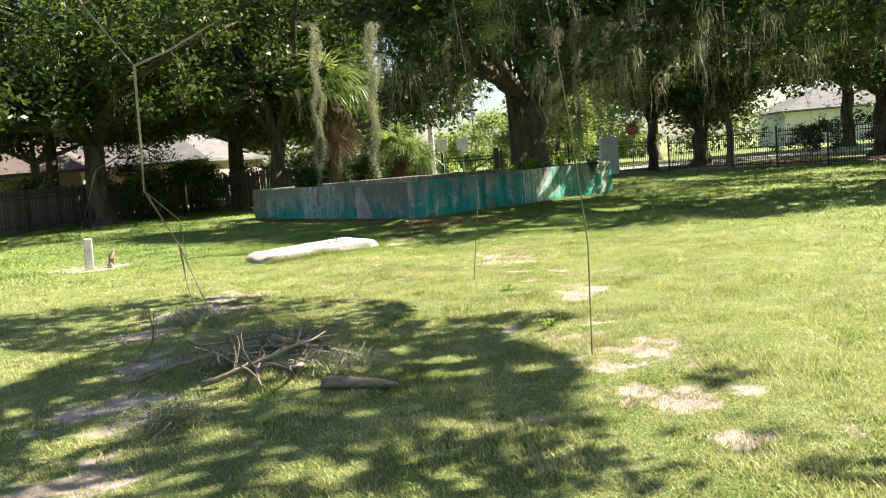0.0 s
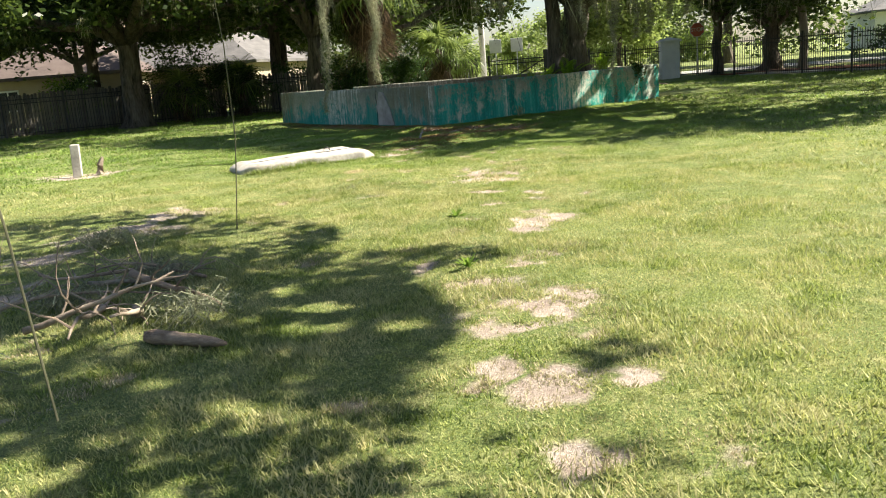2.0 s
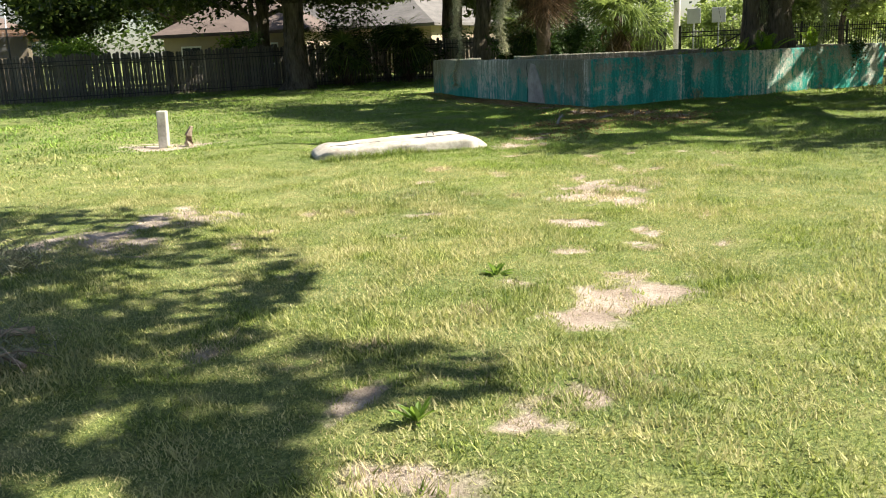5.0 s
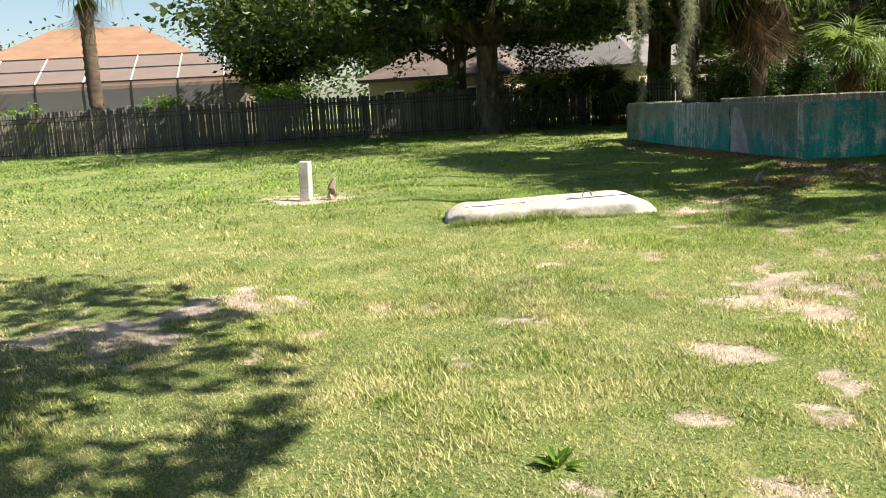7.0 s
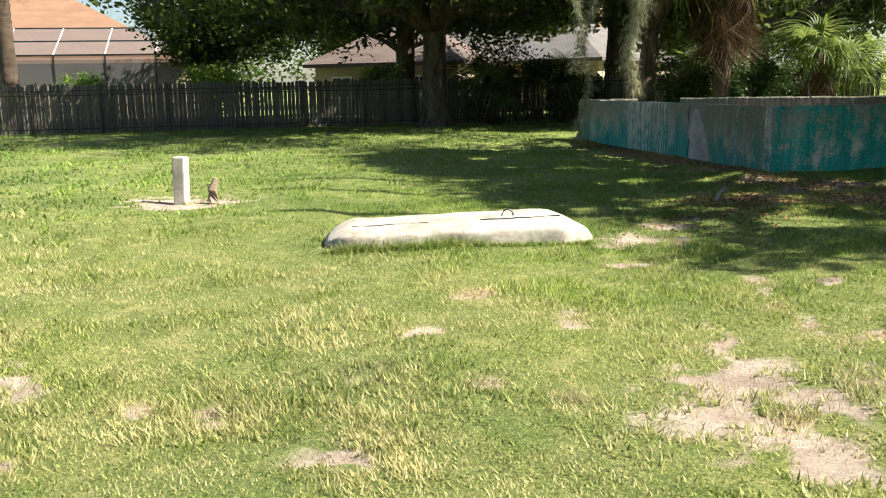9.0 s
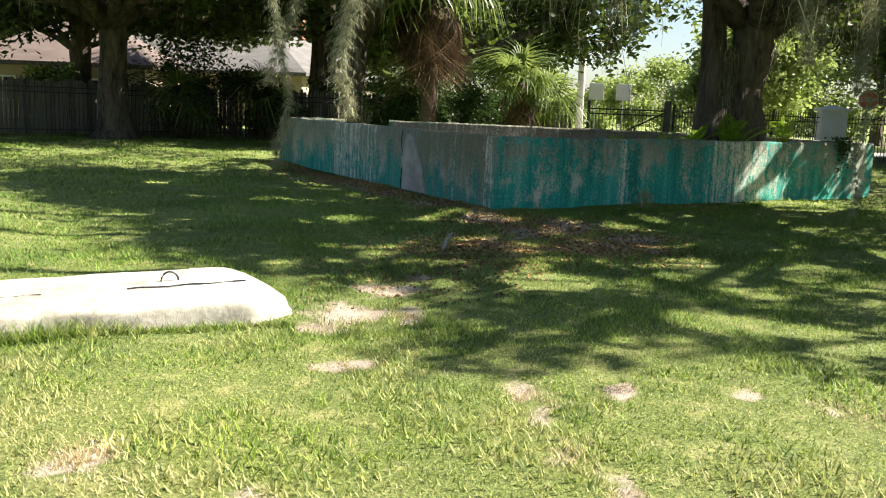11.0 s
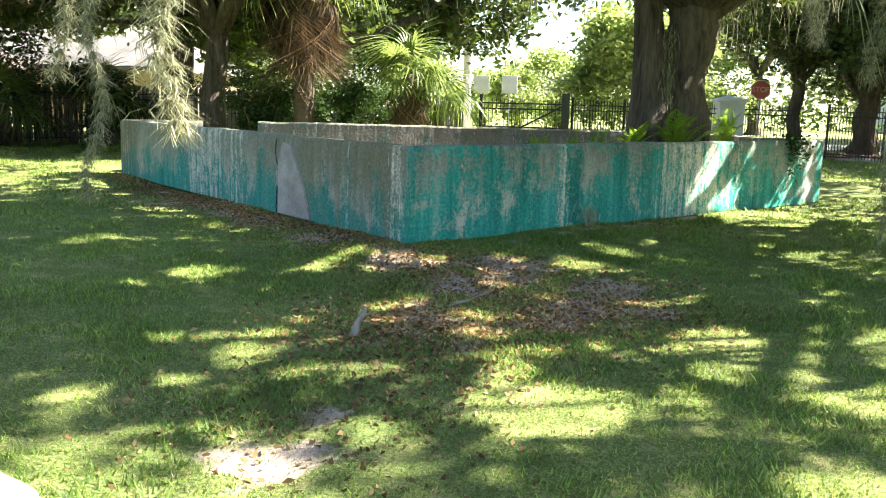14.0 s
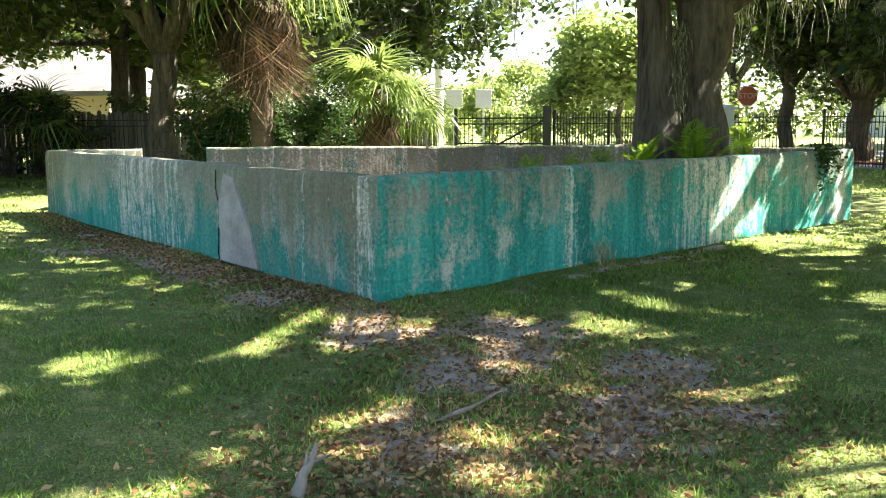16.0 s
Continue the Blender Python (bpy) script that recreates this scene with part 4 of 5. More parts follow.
# ---- fences ----
def wood_panel(label, seed):
    t = thing("wooden_fence", pose(0, 0, 0), label, "fence", "boundary fence panels")
    r = random.Random(seed)
    shapes = []
    for k in range(4):
        h = (1.83, 1.80, 1.86, 1.76)[k]
        bm = bmesh.new()
        w, d = 0.066, 0.01
        prof = [(-w, 0), (w, 0), (w, h - 0.05), (w - 0.035, h), (-w + 0.035, h), (-w, h - 0.05)]
        f = [bm.verts.new((x, -d, z)) for x, z in prof]
        bk = [bm.verts.new((x, d, z)) for x, z in prof]
        bm.faces.new(f)
        bm.faces.new(bk[::-1])
        for i in range(6):
            bm.faces.new((f[i], bk[i], bk[(i + 1) % 6], f[(i + 1) % 6]))
        bmesh.ops.recalc_face_normals(bm, faces=bm.faces)
        shapes.append(bm_mesh("picket", bm))
    for i in range(16):
        part("picket", shapes[r.randrange(4)], GREY_WOOD, t, m=pose(0.08 + i * 0.15, r.uniform(-0.006, 0.006), 0, r.uniform(-0.6, 0.6), r.uniform(-0.9, 0.9), 0))
    for z in (0.4, 1.45):
        part("rail", bevel_box((0, 0.012, z), (2.4, 0.05, z + 0.09), 0.006, 1), GREY_WOOD, t)
    part("post", bevel_box((-0.045, 0.052, -0.1), (0.045, 0.142, 1.8), 0.008, 1), GREY_WOOD, t)
    return t


def iron_panel(label, h=1.72, length=2.4):
    t = thing("iron_fence", pose(0, 0, 0), label, "fence", "iron fence panels")
    pk = Buf()
    pk.box((-0.009, -0.009, 0.06), (0.009, 0.009, h - 0.06))
    pk.add([(-0.012, -0.012, h - 0.06), (0.012, -0.012, h - 0.06), (0.012, 0.012, h - 0.06), (-0.012, 0.012, h - 0.06), (0, 0, h + 0.05)], [(0, 1, 4), (1, 2, 4), (2, 3, 4), (3, 0, 4), (3, 2, 1, 0)])
    pm = pk.mesh("picket")
    n = int(length / 0.125)
    for i in range(1, n):
        part("picket", pm, IRON, t, m=pose(i * length / n, 0, 0))
    for z in (0.15, h - 0.34, h - 0.17):
        part("rail", bevel_box((0, -0.016, z), (length, 0.016, z + 0.035), 0.004, 1), IRON, t)
    post = part("post", bevel_box((-0.032, -0.032, -0.1), (0.032, 0.032, h + 0.06), 0.005, 1), IRON, t)
    part("cap", bevel_box((-0.04, -0.04, h + 0.06), (0.04, 0.04, h + 0.085), 0.008, 1), IRON, post)
    return t


def run_of(panels, pts, off=0.0, pitch=2.4):
    """Set panels end to end along a line of points."""
    made, used = [], set()
    for (x0, y0), (x1, y1) in zip(pts, pts[1:]):
        ln, turn = math.hypot(x1 - x0, y1 - y0), math.degrees(math.atan2(y1 - y0, x1 - x0))
        for i in range(max(1, round(ln / pitch))):
            k = i / max(1, round(ln / pitch))
            p = panels[(len(made)) % len(panels)]
            m = pose(x0 + (x1 - x0) * k - math.sin(radians(turn)) * off, y0 + (y1 - y0) * k + math.cos(radians(turn)) * off, 0, 0, 0, turn)
            if p in used:
                made.append(copy_thing(p, m))
            else:
                p.matrix_basis = m
                used.add(p)
                made.append(p)
    return made


FENCE_LINE = [(-35.0, 23.2), (-12.2, 41.9), (-0.2, 42.9)]
run_of([wood_panel("weathered grey wooden picket fence panel", s) for s in (1, 2, 3)], FENCE_LINE, 0.25)
IRON_A = iron_panel("black spear-topped iron fence panel in front of wooden fence")
run_of([IRON_A], FENCE_LINE, 0.0)
IRON_B = iron_panel("black spear-topped iron fence panel beside the road")
run_of([IRON_B], [(3.25, 42.3), (8.9, 46.4)])
run_of([iron_panel("black spear-topped iron fence panel at the edge of the lawn")], [(9.9, 46.4), (12.0, 44.0), (13.8, 39.8), (17.2, 32.5), (21.0, 22.0)])

# gate
gate = thing("iron_gate", pose(0.35, 42.75, 0, 0, 0, math.degrees(math.atan2(-0.45, 2.7))), "closed black iron driveway gate with a diagonal brace", "gate")
gp = Buf()
gp.box((-0.009, -0.009, 0.12), (0.009, 0.009, 1.66))
gp.add([(-0.012, -0.012, 1.66), (0.012, -0.012, 1.66), (0.012, 0.012, 1.66), (-0.012, 0.012, 1.66), (0, 0, 1.78)], [(0, 1, 4), (1, 2, 4), (2, 3, 4), (3, 0, 4), (3, 2, 1, 0)])
gm = gp.mesh("picket")
for i in range(1, 21):
    part("picket", gm, IRON, gate, m=pose(i * 2.65 / 21, 0, 0))
for z in (0.18, 0.8, 1.38, 1.55):
    part("rail", bevel_box((0, -0.02, z), (2.65, 0.02, z + 0.045), 0.005, 1), IRON, gate)
part("post", bevel_box((-0.05, -0.05, -0.1), (0.05, 0.05, 1.85), 0.008, 1), IRON, gate)
part("post", bevel_box((2.60, -0.12, -0.1), (2.84, 0.12, 1.92), 0.012, 1), IRON, gate, "thick black gate post")
br = Buf()
br.tube([(0.9, -0.03, 0.6), (2.6, -0.03, 1.5)], [0.03, 0.03], 6)
part("brace", br, IRON, gate)

# gate pillar
pillar = thing("gate_pillar", pose(9.4, 46.5, 0), "square white stucco gate pillar with a flat cap", "pillar")
part("shaft", bevel_box((-0.45, -0.45, -0.1), (0.45, 0.45, 1.82), 0.015), PILLAR, pillar)
part("cap", bevel_box((-0.55, -0.55, 1.82), (0.55, 0.55, 1.92), 0.02), PILLAR, pillar)
pm = bmesh.new()
bmesh.ops.create_cone(pm, cap_ends=True, segments=4, radius1=0.7, radius2=0.1, depth=0.12)
part("cap_top", pm, PILLAR, pillar, m=pose(0, 0, 1.98, 0, 0, 45))

# ---- palms ----
def fan_frond(r, leaflets=26, droop=0.5, stalk=0.6, spread=250, wide=0.034):
    """A fan leaf: a stalk along +x and strips that fan out and hang at the tips."""
    b3 = Buf()
    b3.tube([(0, 0, 0), (stalk * 0.5, 0, 0.03), (stalk, 0, 0)], [0.016, 0.012, 0.008], 4)
    for i in range(leaflets):
        a = radians(-spread / 2 + spread * i / (leaflets - 1))
        ln = r * (1 - 0.25 * abs(i / (leaflets - 1) - 0.5) * 2) * random.uniform(0.85, 1.1)
        d, s = Vector((math.cos(a), math.sin(a), 0.12)), Vector((-math.sin(a), math.cos(a), 0))
        row = []
        for k in range(5):
            u = k / 4
            p = Vector((stalk, 0, 0)) + d * ln * u - Vector((0, 0, droop * ln * max(0, u - 0.3) ** 2 * 1.8))
            w = wide * (1 - u) ** 0.7 + 0.002 if k else 0.008
            row += [p - s * w, p + s * w + Vector((0, 0, 0.008))]
        b3.add(row, [(2 * k, 2 * k + 1, 2 * k + 3, 2 * k + 2) for k in range(4)])
    return b3.mesh("frond")


FAN = [fan_frond(0.85, 18, 0.8), fan_frond(0.95, 20, 1.1), fan_frond(0.75, 18, 0.6)]
FAN_DEAD = [fan_frond(0.8, 20, 1.6, 0.55, 110, 0.013), fan_frond(0.9, 18, 2.0, 0.6, 80, 0.012)]
for f in FAN:
    f.materials.append(PALM_LEAF)
for f in FAN_DEAD:
    f.materials.append(DEAD_FROND)


def fan_palm(base, trunk_h, trunk_r, n, scale, label, dead=0, seed=0, lean=(0, 0)):
    r = random.Random(seed)
    t = thing("fan_palm", pose(*base), label, "palm")
    b3 = Buf()
    k = max(4, int(trunk_h / 0.16))
    b3.tube([(lean[0] * i / k, lean[1] * i / k, trunk_h * i / k - 0.05) for i in range(k + 1)], [trunk_r * (1.08 if i % 2 else 0.93) for i in range(k + 1)], 12, 0.2)
    part("trunk", b3, PALM_BARK, t, smooth=True)
    top = Vector((lean[0], lean[1], trunk_h))
    for i in range(n):
        turn, up = i * 137.5 + r.uniform(-15, 15), 78 - 115 * (i / n) + r.uniform(-8, 8)
        part("frond", FAN[i % 3], PALM_LEAF, t, m=Matrix.Translation(top) @ pose(0, 0, 0, r.uniform(-20, 20), -up, turn) @ Matrix.Scale(scale * r.uniform(0.85, 1.15), 4))
    for i in range(dead):
        turn, up = i * 137.5 + r.uniform(-20, 20), r.uniform(-80, -45)
        part("dead_frond", FAN_DEAD[i % 2], DEAD_FROND, t, "brown dead frond", m=Matrix.Translation(top - Vector((0, 0, r.uniform(0.0, 0.45)))) @ pose(0, 0, 0, r.uniform(-40, 40), -up, turn) @ Matrix.Scale(scale * r.uniform(0.8, 1.2), 4))
    return t


fan_palm((-4.3, 37.0, 0), 5.0, 0.26, 26, 1.5, "tall cabbage palm with a skirt of dead fronds", 64, 3)
fan_palm((-1.6, 37.4, 0), 2.3, 0.15, 22, 0.95, "sunlit cabbage palm with brown lower fronds", 12, 5)
fan_palm((-0.9, 38.4, 0), 1.6, 0.12, 16, 1.0, "short sunlit cabbage palm by the gate", 8, 6)
fan_palm((-31.5, 31.5, 0), 7.5, 0.3, 20, 1.4, "tall palm with a grey trunk behind the fence", 8, 8)
for i, (x, y, s) in enumerate([(-13.2, 38.9, 1.0), (-11.0, 40.6, 1.0), (-5.3, 38.4, 0.9)]):
    fan_palm((x, y, 0), 1.3 + 0.3 * (i % 3), 0.1, 14, s, "dark shaded fan palm by the fence", 4, 20 + i)


def pinnate_frond(length, pairs, arch, leaf):
    b3 = Buf()
    pts = [Vector((length * u, 0, arch * (math.sin(u * 2.4)))) for u in np.linspace(0, 1, 9)]
    b3.tube(pts, [0.012 * (1 - 0.8 * i / 8) for i in range(9)], 4)
    for i in range(pairs):
        u = 0.12 + 0.88 * i / pairs
        x = u * 8
        k = min(7, int(x))
        p = pts[k].lerp(pts[k + 1], x - k)
        d = (pts[k + 1] - pts[k]).normalized()
        ln = leaf * math.sin(math.pi * min(1, u * 0.9 + 0.12)) + 0.03
        for sgn in (-1, 1):
            out = (d * 0.55 + Vector((0, sgn, 0.25))).normalized()
            b3.add([p, p + out * ln * 0.5 + d * 0.012, p + out * ln - Vector((0, 0, ln * 0.25)), p + out * ln * 0.5 - d * 0.012], [(0, 1, 2, 3)])
    return b3.mesh("frond")


PINNATE = [pinnate_frond(1.0, 34, 0.35, 0.2), pinnate_frond(0.85, 30, 0.45, 0.18), pinnate_frond(1.15, 36, 0.25, 0.2)]
for f in PINNATE:
    f.materials.append(FERN_LEAF)


def fern(base, n, scale, label, seed):
    r = random.Random(seed)
    t = thing("fern", pose(*base), label, "fern", "ferns in the planter")
    for i in range(n):
        part("frond", PINNATE[i % 3], FERN_LEAF, t, m=pose(0, 0, 0, r.uniform(-15, 15), -r.uniform(15, 65), i * 137.5 + r.uniform(-20, 20)) @ Matrix.Scale(scale * r.uniform(0.7, 1.15), 4))
    return t


for i, (x, y, z, n, s) in enumerate([(3.1, 27.75, 0.75, 11, 0.85), (2.45, 27.9, 0.7, 12, 0.6), (2.0, 28.0, 0.65, 12, 0.6), (1.5, 27.9, 0.6, 12, 0.5), (1.0, 28.4, 0.55, 10, 0.6), (4.3, 29.4, 0.75, 8, 0.85)]):
    fern((x, y, z), n, s, "bright green fern spilling over the planter soil", 40 + i)


# ---- shrubs and far woods ----
def shrub(base, size, n, material, label, leaf=0.12, seed=0):
    t = thing("shrub", pose(*base), label, "shrub")
    for k in range(5):
        stem = Buf()
        stem.tube(bend((0, 0, 0), (rng.normal() * 0.4, rng.normal() * 0.4, 1), size[2] * 0.8, 4, 0.15), [0.03, 0.025, 0.02, 0.014, 0.008], 5)
        part("stem", stem, BARK, t)
    lobes = np.array([[rng.normal() * size[0] * 0.45, rng.normal() * size[1] * 0.45, size[2] * rng.uniform(0.2, 0.95)] for _ in range(26)])
    c2 = lobes[rng.integers(0, 26, n)] + rng.normal(size=(n, 3)) * np.array([0.22, 0.22, 0.2]) * max(size) * 0.36
    c2[:, 2] = np.abs(c2[:, 2])
    part("leaves", leaf_cloud("leaves", c2, leaf), material, t)
    return t


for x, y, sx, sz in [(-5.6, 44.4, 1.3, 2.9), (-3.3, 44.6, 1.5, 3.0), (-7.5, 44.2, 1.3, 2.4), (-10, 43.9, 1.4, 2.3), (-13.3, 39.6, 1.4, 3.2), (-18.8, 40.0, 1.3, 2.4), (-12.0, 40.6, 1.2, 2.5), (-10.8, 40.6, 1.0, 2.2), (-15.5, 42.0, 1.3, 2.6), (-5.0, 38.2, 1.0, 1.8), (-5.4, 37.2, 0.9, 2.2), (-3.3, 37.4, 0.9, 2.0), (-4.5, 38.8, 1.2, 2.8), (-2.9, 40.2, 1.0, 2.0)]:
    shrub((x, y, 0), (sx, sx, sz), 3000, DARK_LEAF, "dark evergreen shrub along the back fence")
for x, y, sx, sz in [(-23.5, 34.8, 1.2, 2.4), (-27.5, 32.0, 1.1, 2.1), (-19.5, 41.0, 1.5, 2.4), (-33, 28.6, 1.2, 2.0)]:
    shrub((x, y, 0), (sx, sx, sz), 2500, BRIGHT_LEAF, "bright green shrub behind the wooden fence", 0.16)
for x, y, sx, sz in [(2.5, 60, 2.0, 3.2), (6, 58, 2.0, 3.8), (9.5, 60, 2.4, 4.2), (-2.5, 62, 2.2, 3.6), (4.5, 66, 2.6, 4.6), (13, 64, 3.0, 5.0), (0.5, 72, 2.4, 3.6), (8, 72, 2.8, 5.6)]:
    shrub((x, y, 0), (sx, sx, sz), 4200, HAZE_LEAF, "yellow-green shrub beyond the gate, leaves paled for haze", 0.24)
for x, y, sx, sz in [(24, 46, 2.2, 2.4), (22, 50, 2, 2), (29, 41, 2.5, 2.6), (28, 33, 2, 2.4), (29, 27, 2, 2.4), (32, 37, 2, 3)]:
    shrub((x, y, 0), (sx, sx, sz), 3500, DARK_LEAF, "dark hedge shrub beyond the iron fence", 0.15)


def far_woods(name, spots, n, material, label, leaf=0.55):
    cs2 = np.array(spots)
    pick2 = rng.integers(0, len(cs2), n)
    c2 = cs2[pick2, :3] + rng.normal(size=(n, 3)) * cs2[pick2, 3:4] * np.array([0.5, 0.5, 0.42])
    c2[:, 2] = np.abs(c2[:, 2])
    solid(name, leaf_cloud(name, c2, leaf), material, label, "trees", kind="stuff")


spots = []
for i in range(80):
    a = radians(rng.uniform(-70, 75))
    d = rng.uniform(75, 100)
    x, y = math.sin(a) * d, 15 + math.cos(a) * d
    high = 2.2 if -8 < x < 22 else 8
    for _ in range(4):
        spots.append((x + rng.normal() * 3, y + rng.normal() * 3, high * rng.uniform(0.2, 1.0), 1.6 + high * 0.2))
far_woods("distant_trees", spots, 42000, OAK_LEAF, "distant belt of green trees")
spots = []
for i in range(60):
    a = radians(rng.uniform(100, 260))
    d = rng.uniform(40, 55)
    spots += [(math.sin(a) * d, 10 + math.cos(a) * d, rng.uniform(1, 7), 3.0) for _ in range(4)]
far_woods("distant_trees", spots, 16000, OAK_LEAF, "belt of green trees behind the lawn")


# ---- houses, road ----
def house(base, turn, w, d, wall_h, roof_h, roof_mat, label, over=0.5, windows=(), chimney=None, wall_mat=None):
    t = thing("house", pose(*base, 0, 0, turn), label, "house")
    part("wall", bevel_box((-w / 2, -d / 2, -0.1), (w / 2, d / 2, wall_h), 0.02, 1), wall_mat or TAN_WALL, t, "painted stucco wall")
    b3 = Buf()
    x, y, r = w / 2 + over, d / 2 + over, max(0.4, (w - d) / 2)
    b3.add([(-x, -y, wall_h), (x, -y, wall_h), (x, y, wall_h), (-x, y, wall_h), (-x, -y, wall_h + 0.18), (x, -y, wall_h + 0.18), (x, y, wall_h + 0.18), (-x, y, wall_h + 0.18), (-r, 0, wall_h + roof_h), (r, 0, wall_h + roof_h)],
           [(3, 2, 1, 0), (0, 1, 5, 4), (1, 2, 6, 5), (2, 3, 7, 6), (3, 0, 4, 7), (4, 5, 9, 8), (5, 6, 9), (6, 7, 8, 9), (7, 4, 8)])
    roof = part("roof", b3, roof_mat, t)
    if chimney:
        part("chimney", bevel_box((chimney[0] - 0.4, chimney[1] - 0.3, wall_h), (chimney[0] + 0.4, chimney[1] + 0.3, chimney[2]), 0.03, 1), BRICK, roof, "red brick chimney")
    for wx in windows:
        win = part("window", bevel_box((wx - 0.6, -d / 2 - 0.04, 0.9), (wx + 0.6, -d / 2 + 0.05, 2.1), 0.01, 1), WHITE, t, "white-framed window")
        for s2 in (-1, 1):
            part("pane", bevel_box((wx + s2 * 0.28 - 0.24, -d / 2 - 0.055, 1.0), (wx + s2 * 0.28 + 0.24, -d / 2 - 0.03, 2.0), 0.004, 1), DARK, win)
    return t


house((-25.2, 52.2, 0), 12, 8.2, 7.6, 2.6, 2.7, BROWN_ROOF, "tan house with a brown hip roof behind the fence", windows=(-2.5, 2))
house((-22.5, 62.0, 0), -8, 17, 11, 2.7, 3.4, GREY_ROOF, "tan house with a grey shingle roof and brick chimney", windows=(-5, 0, 4), chimney=(4.5, 1.5, 6.6))
house((-45.0, 42.0, 0), 42, 18, 13, 3.0, 4.0, ORANGE_ROOF, "house with an orange-brown roof behind a pool cage", windows=(-4, 3))
house((46.0, 88.0, 0), -6, 22, 10, 3.2, 2.6, GREY_ROOF, "white house across the road", windows=(-7, -2, 4), wall_mat=WHITE)

# screened pool cage
cage = thing("pool_cage", pose(-37.5, 36.0, 0, 0, 0, 42), "bronze-framed screened pool cage behind the wooden fence", "pool cage")
for x in np.linspace(-9, 9, 9):
    part("upright", bevel_box((x - 0.04, -3.04, -0.05), (x + 0.04, -2.96, 3.2), 0.006, 1), IRON, cage)
    b3 = Buf()
    b3.tube([(x, -3, 3.2), (x, 0, 4.6)], [0.04, 0.04], 5)
    part("rafter", b3, METAL, cage)
for y, z in ((-3, 0.9), (-3, 3.2), (-1.5, 3.9), (0, 4.6)):
    part("beam", bevel_box((-9, y - 0.04, z - 0.04), (9, y + 0.04, z + 0.04), 0.006, 1), IRON, cage)
b3 = Buf()
b3.add([(-9, -3, 0), (9, -3, 0), (9, -3, 3.2), (-9, -3, 3.2), (9, 0, 4.6), (-9, 0, 4.6)], [(0, 1, 2, 3), (3, 2, 4, 5)])
part("screen", b3, SCREEN, cage, "grey insect screen")


def strip(name, pts, width, z, material, label):
    """A flat band along a line."""
    b3 = Buf()
    row = []
    for i, (x, y) in enumerate(pts):
        a, b4 = pts[max(0, i - 1)], pts[min(len(pts) - 1, i + 1)]
        d = Vector((b4[0] - a[0], b4[1] - a[1], 0)).normalized()
        s2 = Vector((-d.y, d.x, 0)) * width / 2
        row += [Vector((x, y, z)) - s2, Vector((x, y, z)) + s2]
    n3 = len(row)
    b3.add(row + [p - Vector((0, 0, 0.2)) for p in row], [(2 * i, 2 * i + 2, 2 * i + 3, 2 * i + 1) for i in range(n3 // 2 - 1)]
           + [(2 * i, 2 * i + n3, 2 * i + 2 + n3, 2 * i + 2) for i in range(n3 // 2 - 1)] + [(2 * i + 1, 2 * i + 3, 2 * i + 3 + n3, 2 * i + 1 + n3) for i in range(n3 // 2 - 1)])
    return solid(name, b3, material, label, name, kind="structure")


strip("road", [(1.7, 43.5), (1.9, 48), (6, 52), (14, 53), (30, 51), (60, 46)], 5.5, 0.05, ROAD, "pale sunlit concrete road beyond the gate")
strip("pavement", [(12.5, 43.5), (16, 39.5), (19.5, 33.5), (23, 24)], 1.5, 0.06, ROAD, "pale concrete footpath behind the iron fence")
strip("mulch_bed", [(12.5, 46.5), (17.5, 42.5), (21.0, 36.5), (25, 27)], 2.6, 0.05, MULCH, "red bark mulch bed beyond the iron fence")

# utility pole
up = thing("utility_pole", pose(-0.15, 50, 0), "tall pale concrete utility pole by the road", "utility pole")
b3 = Buf()
b3.tube([(0, 0, -0.2), (0, 0, 5), (0, 0, 11)], [0.17, 0.15, 0.11], 12)
part("pole", b3, PILLAR, up, smooth=True)
b3 = Buf()
b3.tube([(0, 0, 9.5), (1.4, -1, 5), (2.6, -2, 0)], [0.01] * 3, 4)
part("guy_wire", b3, IRON, up, "thin steel guy wire")
box = thing("utility_box", pose(-1.0, 44.6, 0), "small white electrical box by the gate", "utility box")
part("cabinet", bevel_box((-0.35, -0.25, -0.05), (0.35, 0.25, 1.35), 0.03), WHITE, box)
part("door", bevel_box((-0.28, -0.275, 0.1), (0.28, -0.245, 1.25), 0.01), WHITE, box)

# notice boards past the gate
for x in (0.5, 1.8):
    notice = thing("notice_board", pose(x, 55, 0), "small pale grey sign board on a post beyond the gate", "sign", "signs beyond the gate")
    part("board", bevel_box((-0.36, -0.02, 2.05), (0.36, 0.02, 2.85), 0.01, 1), METAL, notice)
    part("post", bevel_box((-0.04, 0.022, -0.1), (0.04, 0.09, 2.7), 0.006, 1), METAL, notice)

# stop sign
sign = thing("stop_sign", pose(11.35, 49.1, 0), "red octagonal stop sign on a post", "road sign")
b3 = Buf()
b3.box((-0.03, -0.02, -0.2), (0.03, 0.02, 2.1))
part("post", b3, METAL, sign)
for rad, y, mt, nm in ((0.40, 0.0, WHITE, "border"), (0.37, -0.012, RED, "plate")):
    bm = bmesh.new()
    bmesh.ops.create_cone(bm, cap_ends=True, segments=8, radius1=rad, radius2=rad, depth=0.02)
    part(nm, bm, mt, sign, m=pose(0, -0.03 + y, 2.35, 90, 22.5, 0))
fc = bpy.data.curves.new("lettering", "FONT")
fc.body, fc.align_x, fc.align_y, fc.size, fc.extrude = "STOP", "CENTER", "CENTER", 0.28, 0.003
tmp = bpy.data.objects.new("lettering", fc)
lm = bpy.data.meshes.new_from_object(tmp)
part("lettering", lm, WHITE, sign, "white letters reading STOP", m=pose(0, -0.058, 2.35, 90, 0, 0))
bpy.data.objects.remove(tmp)

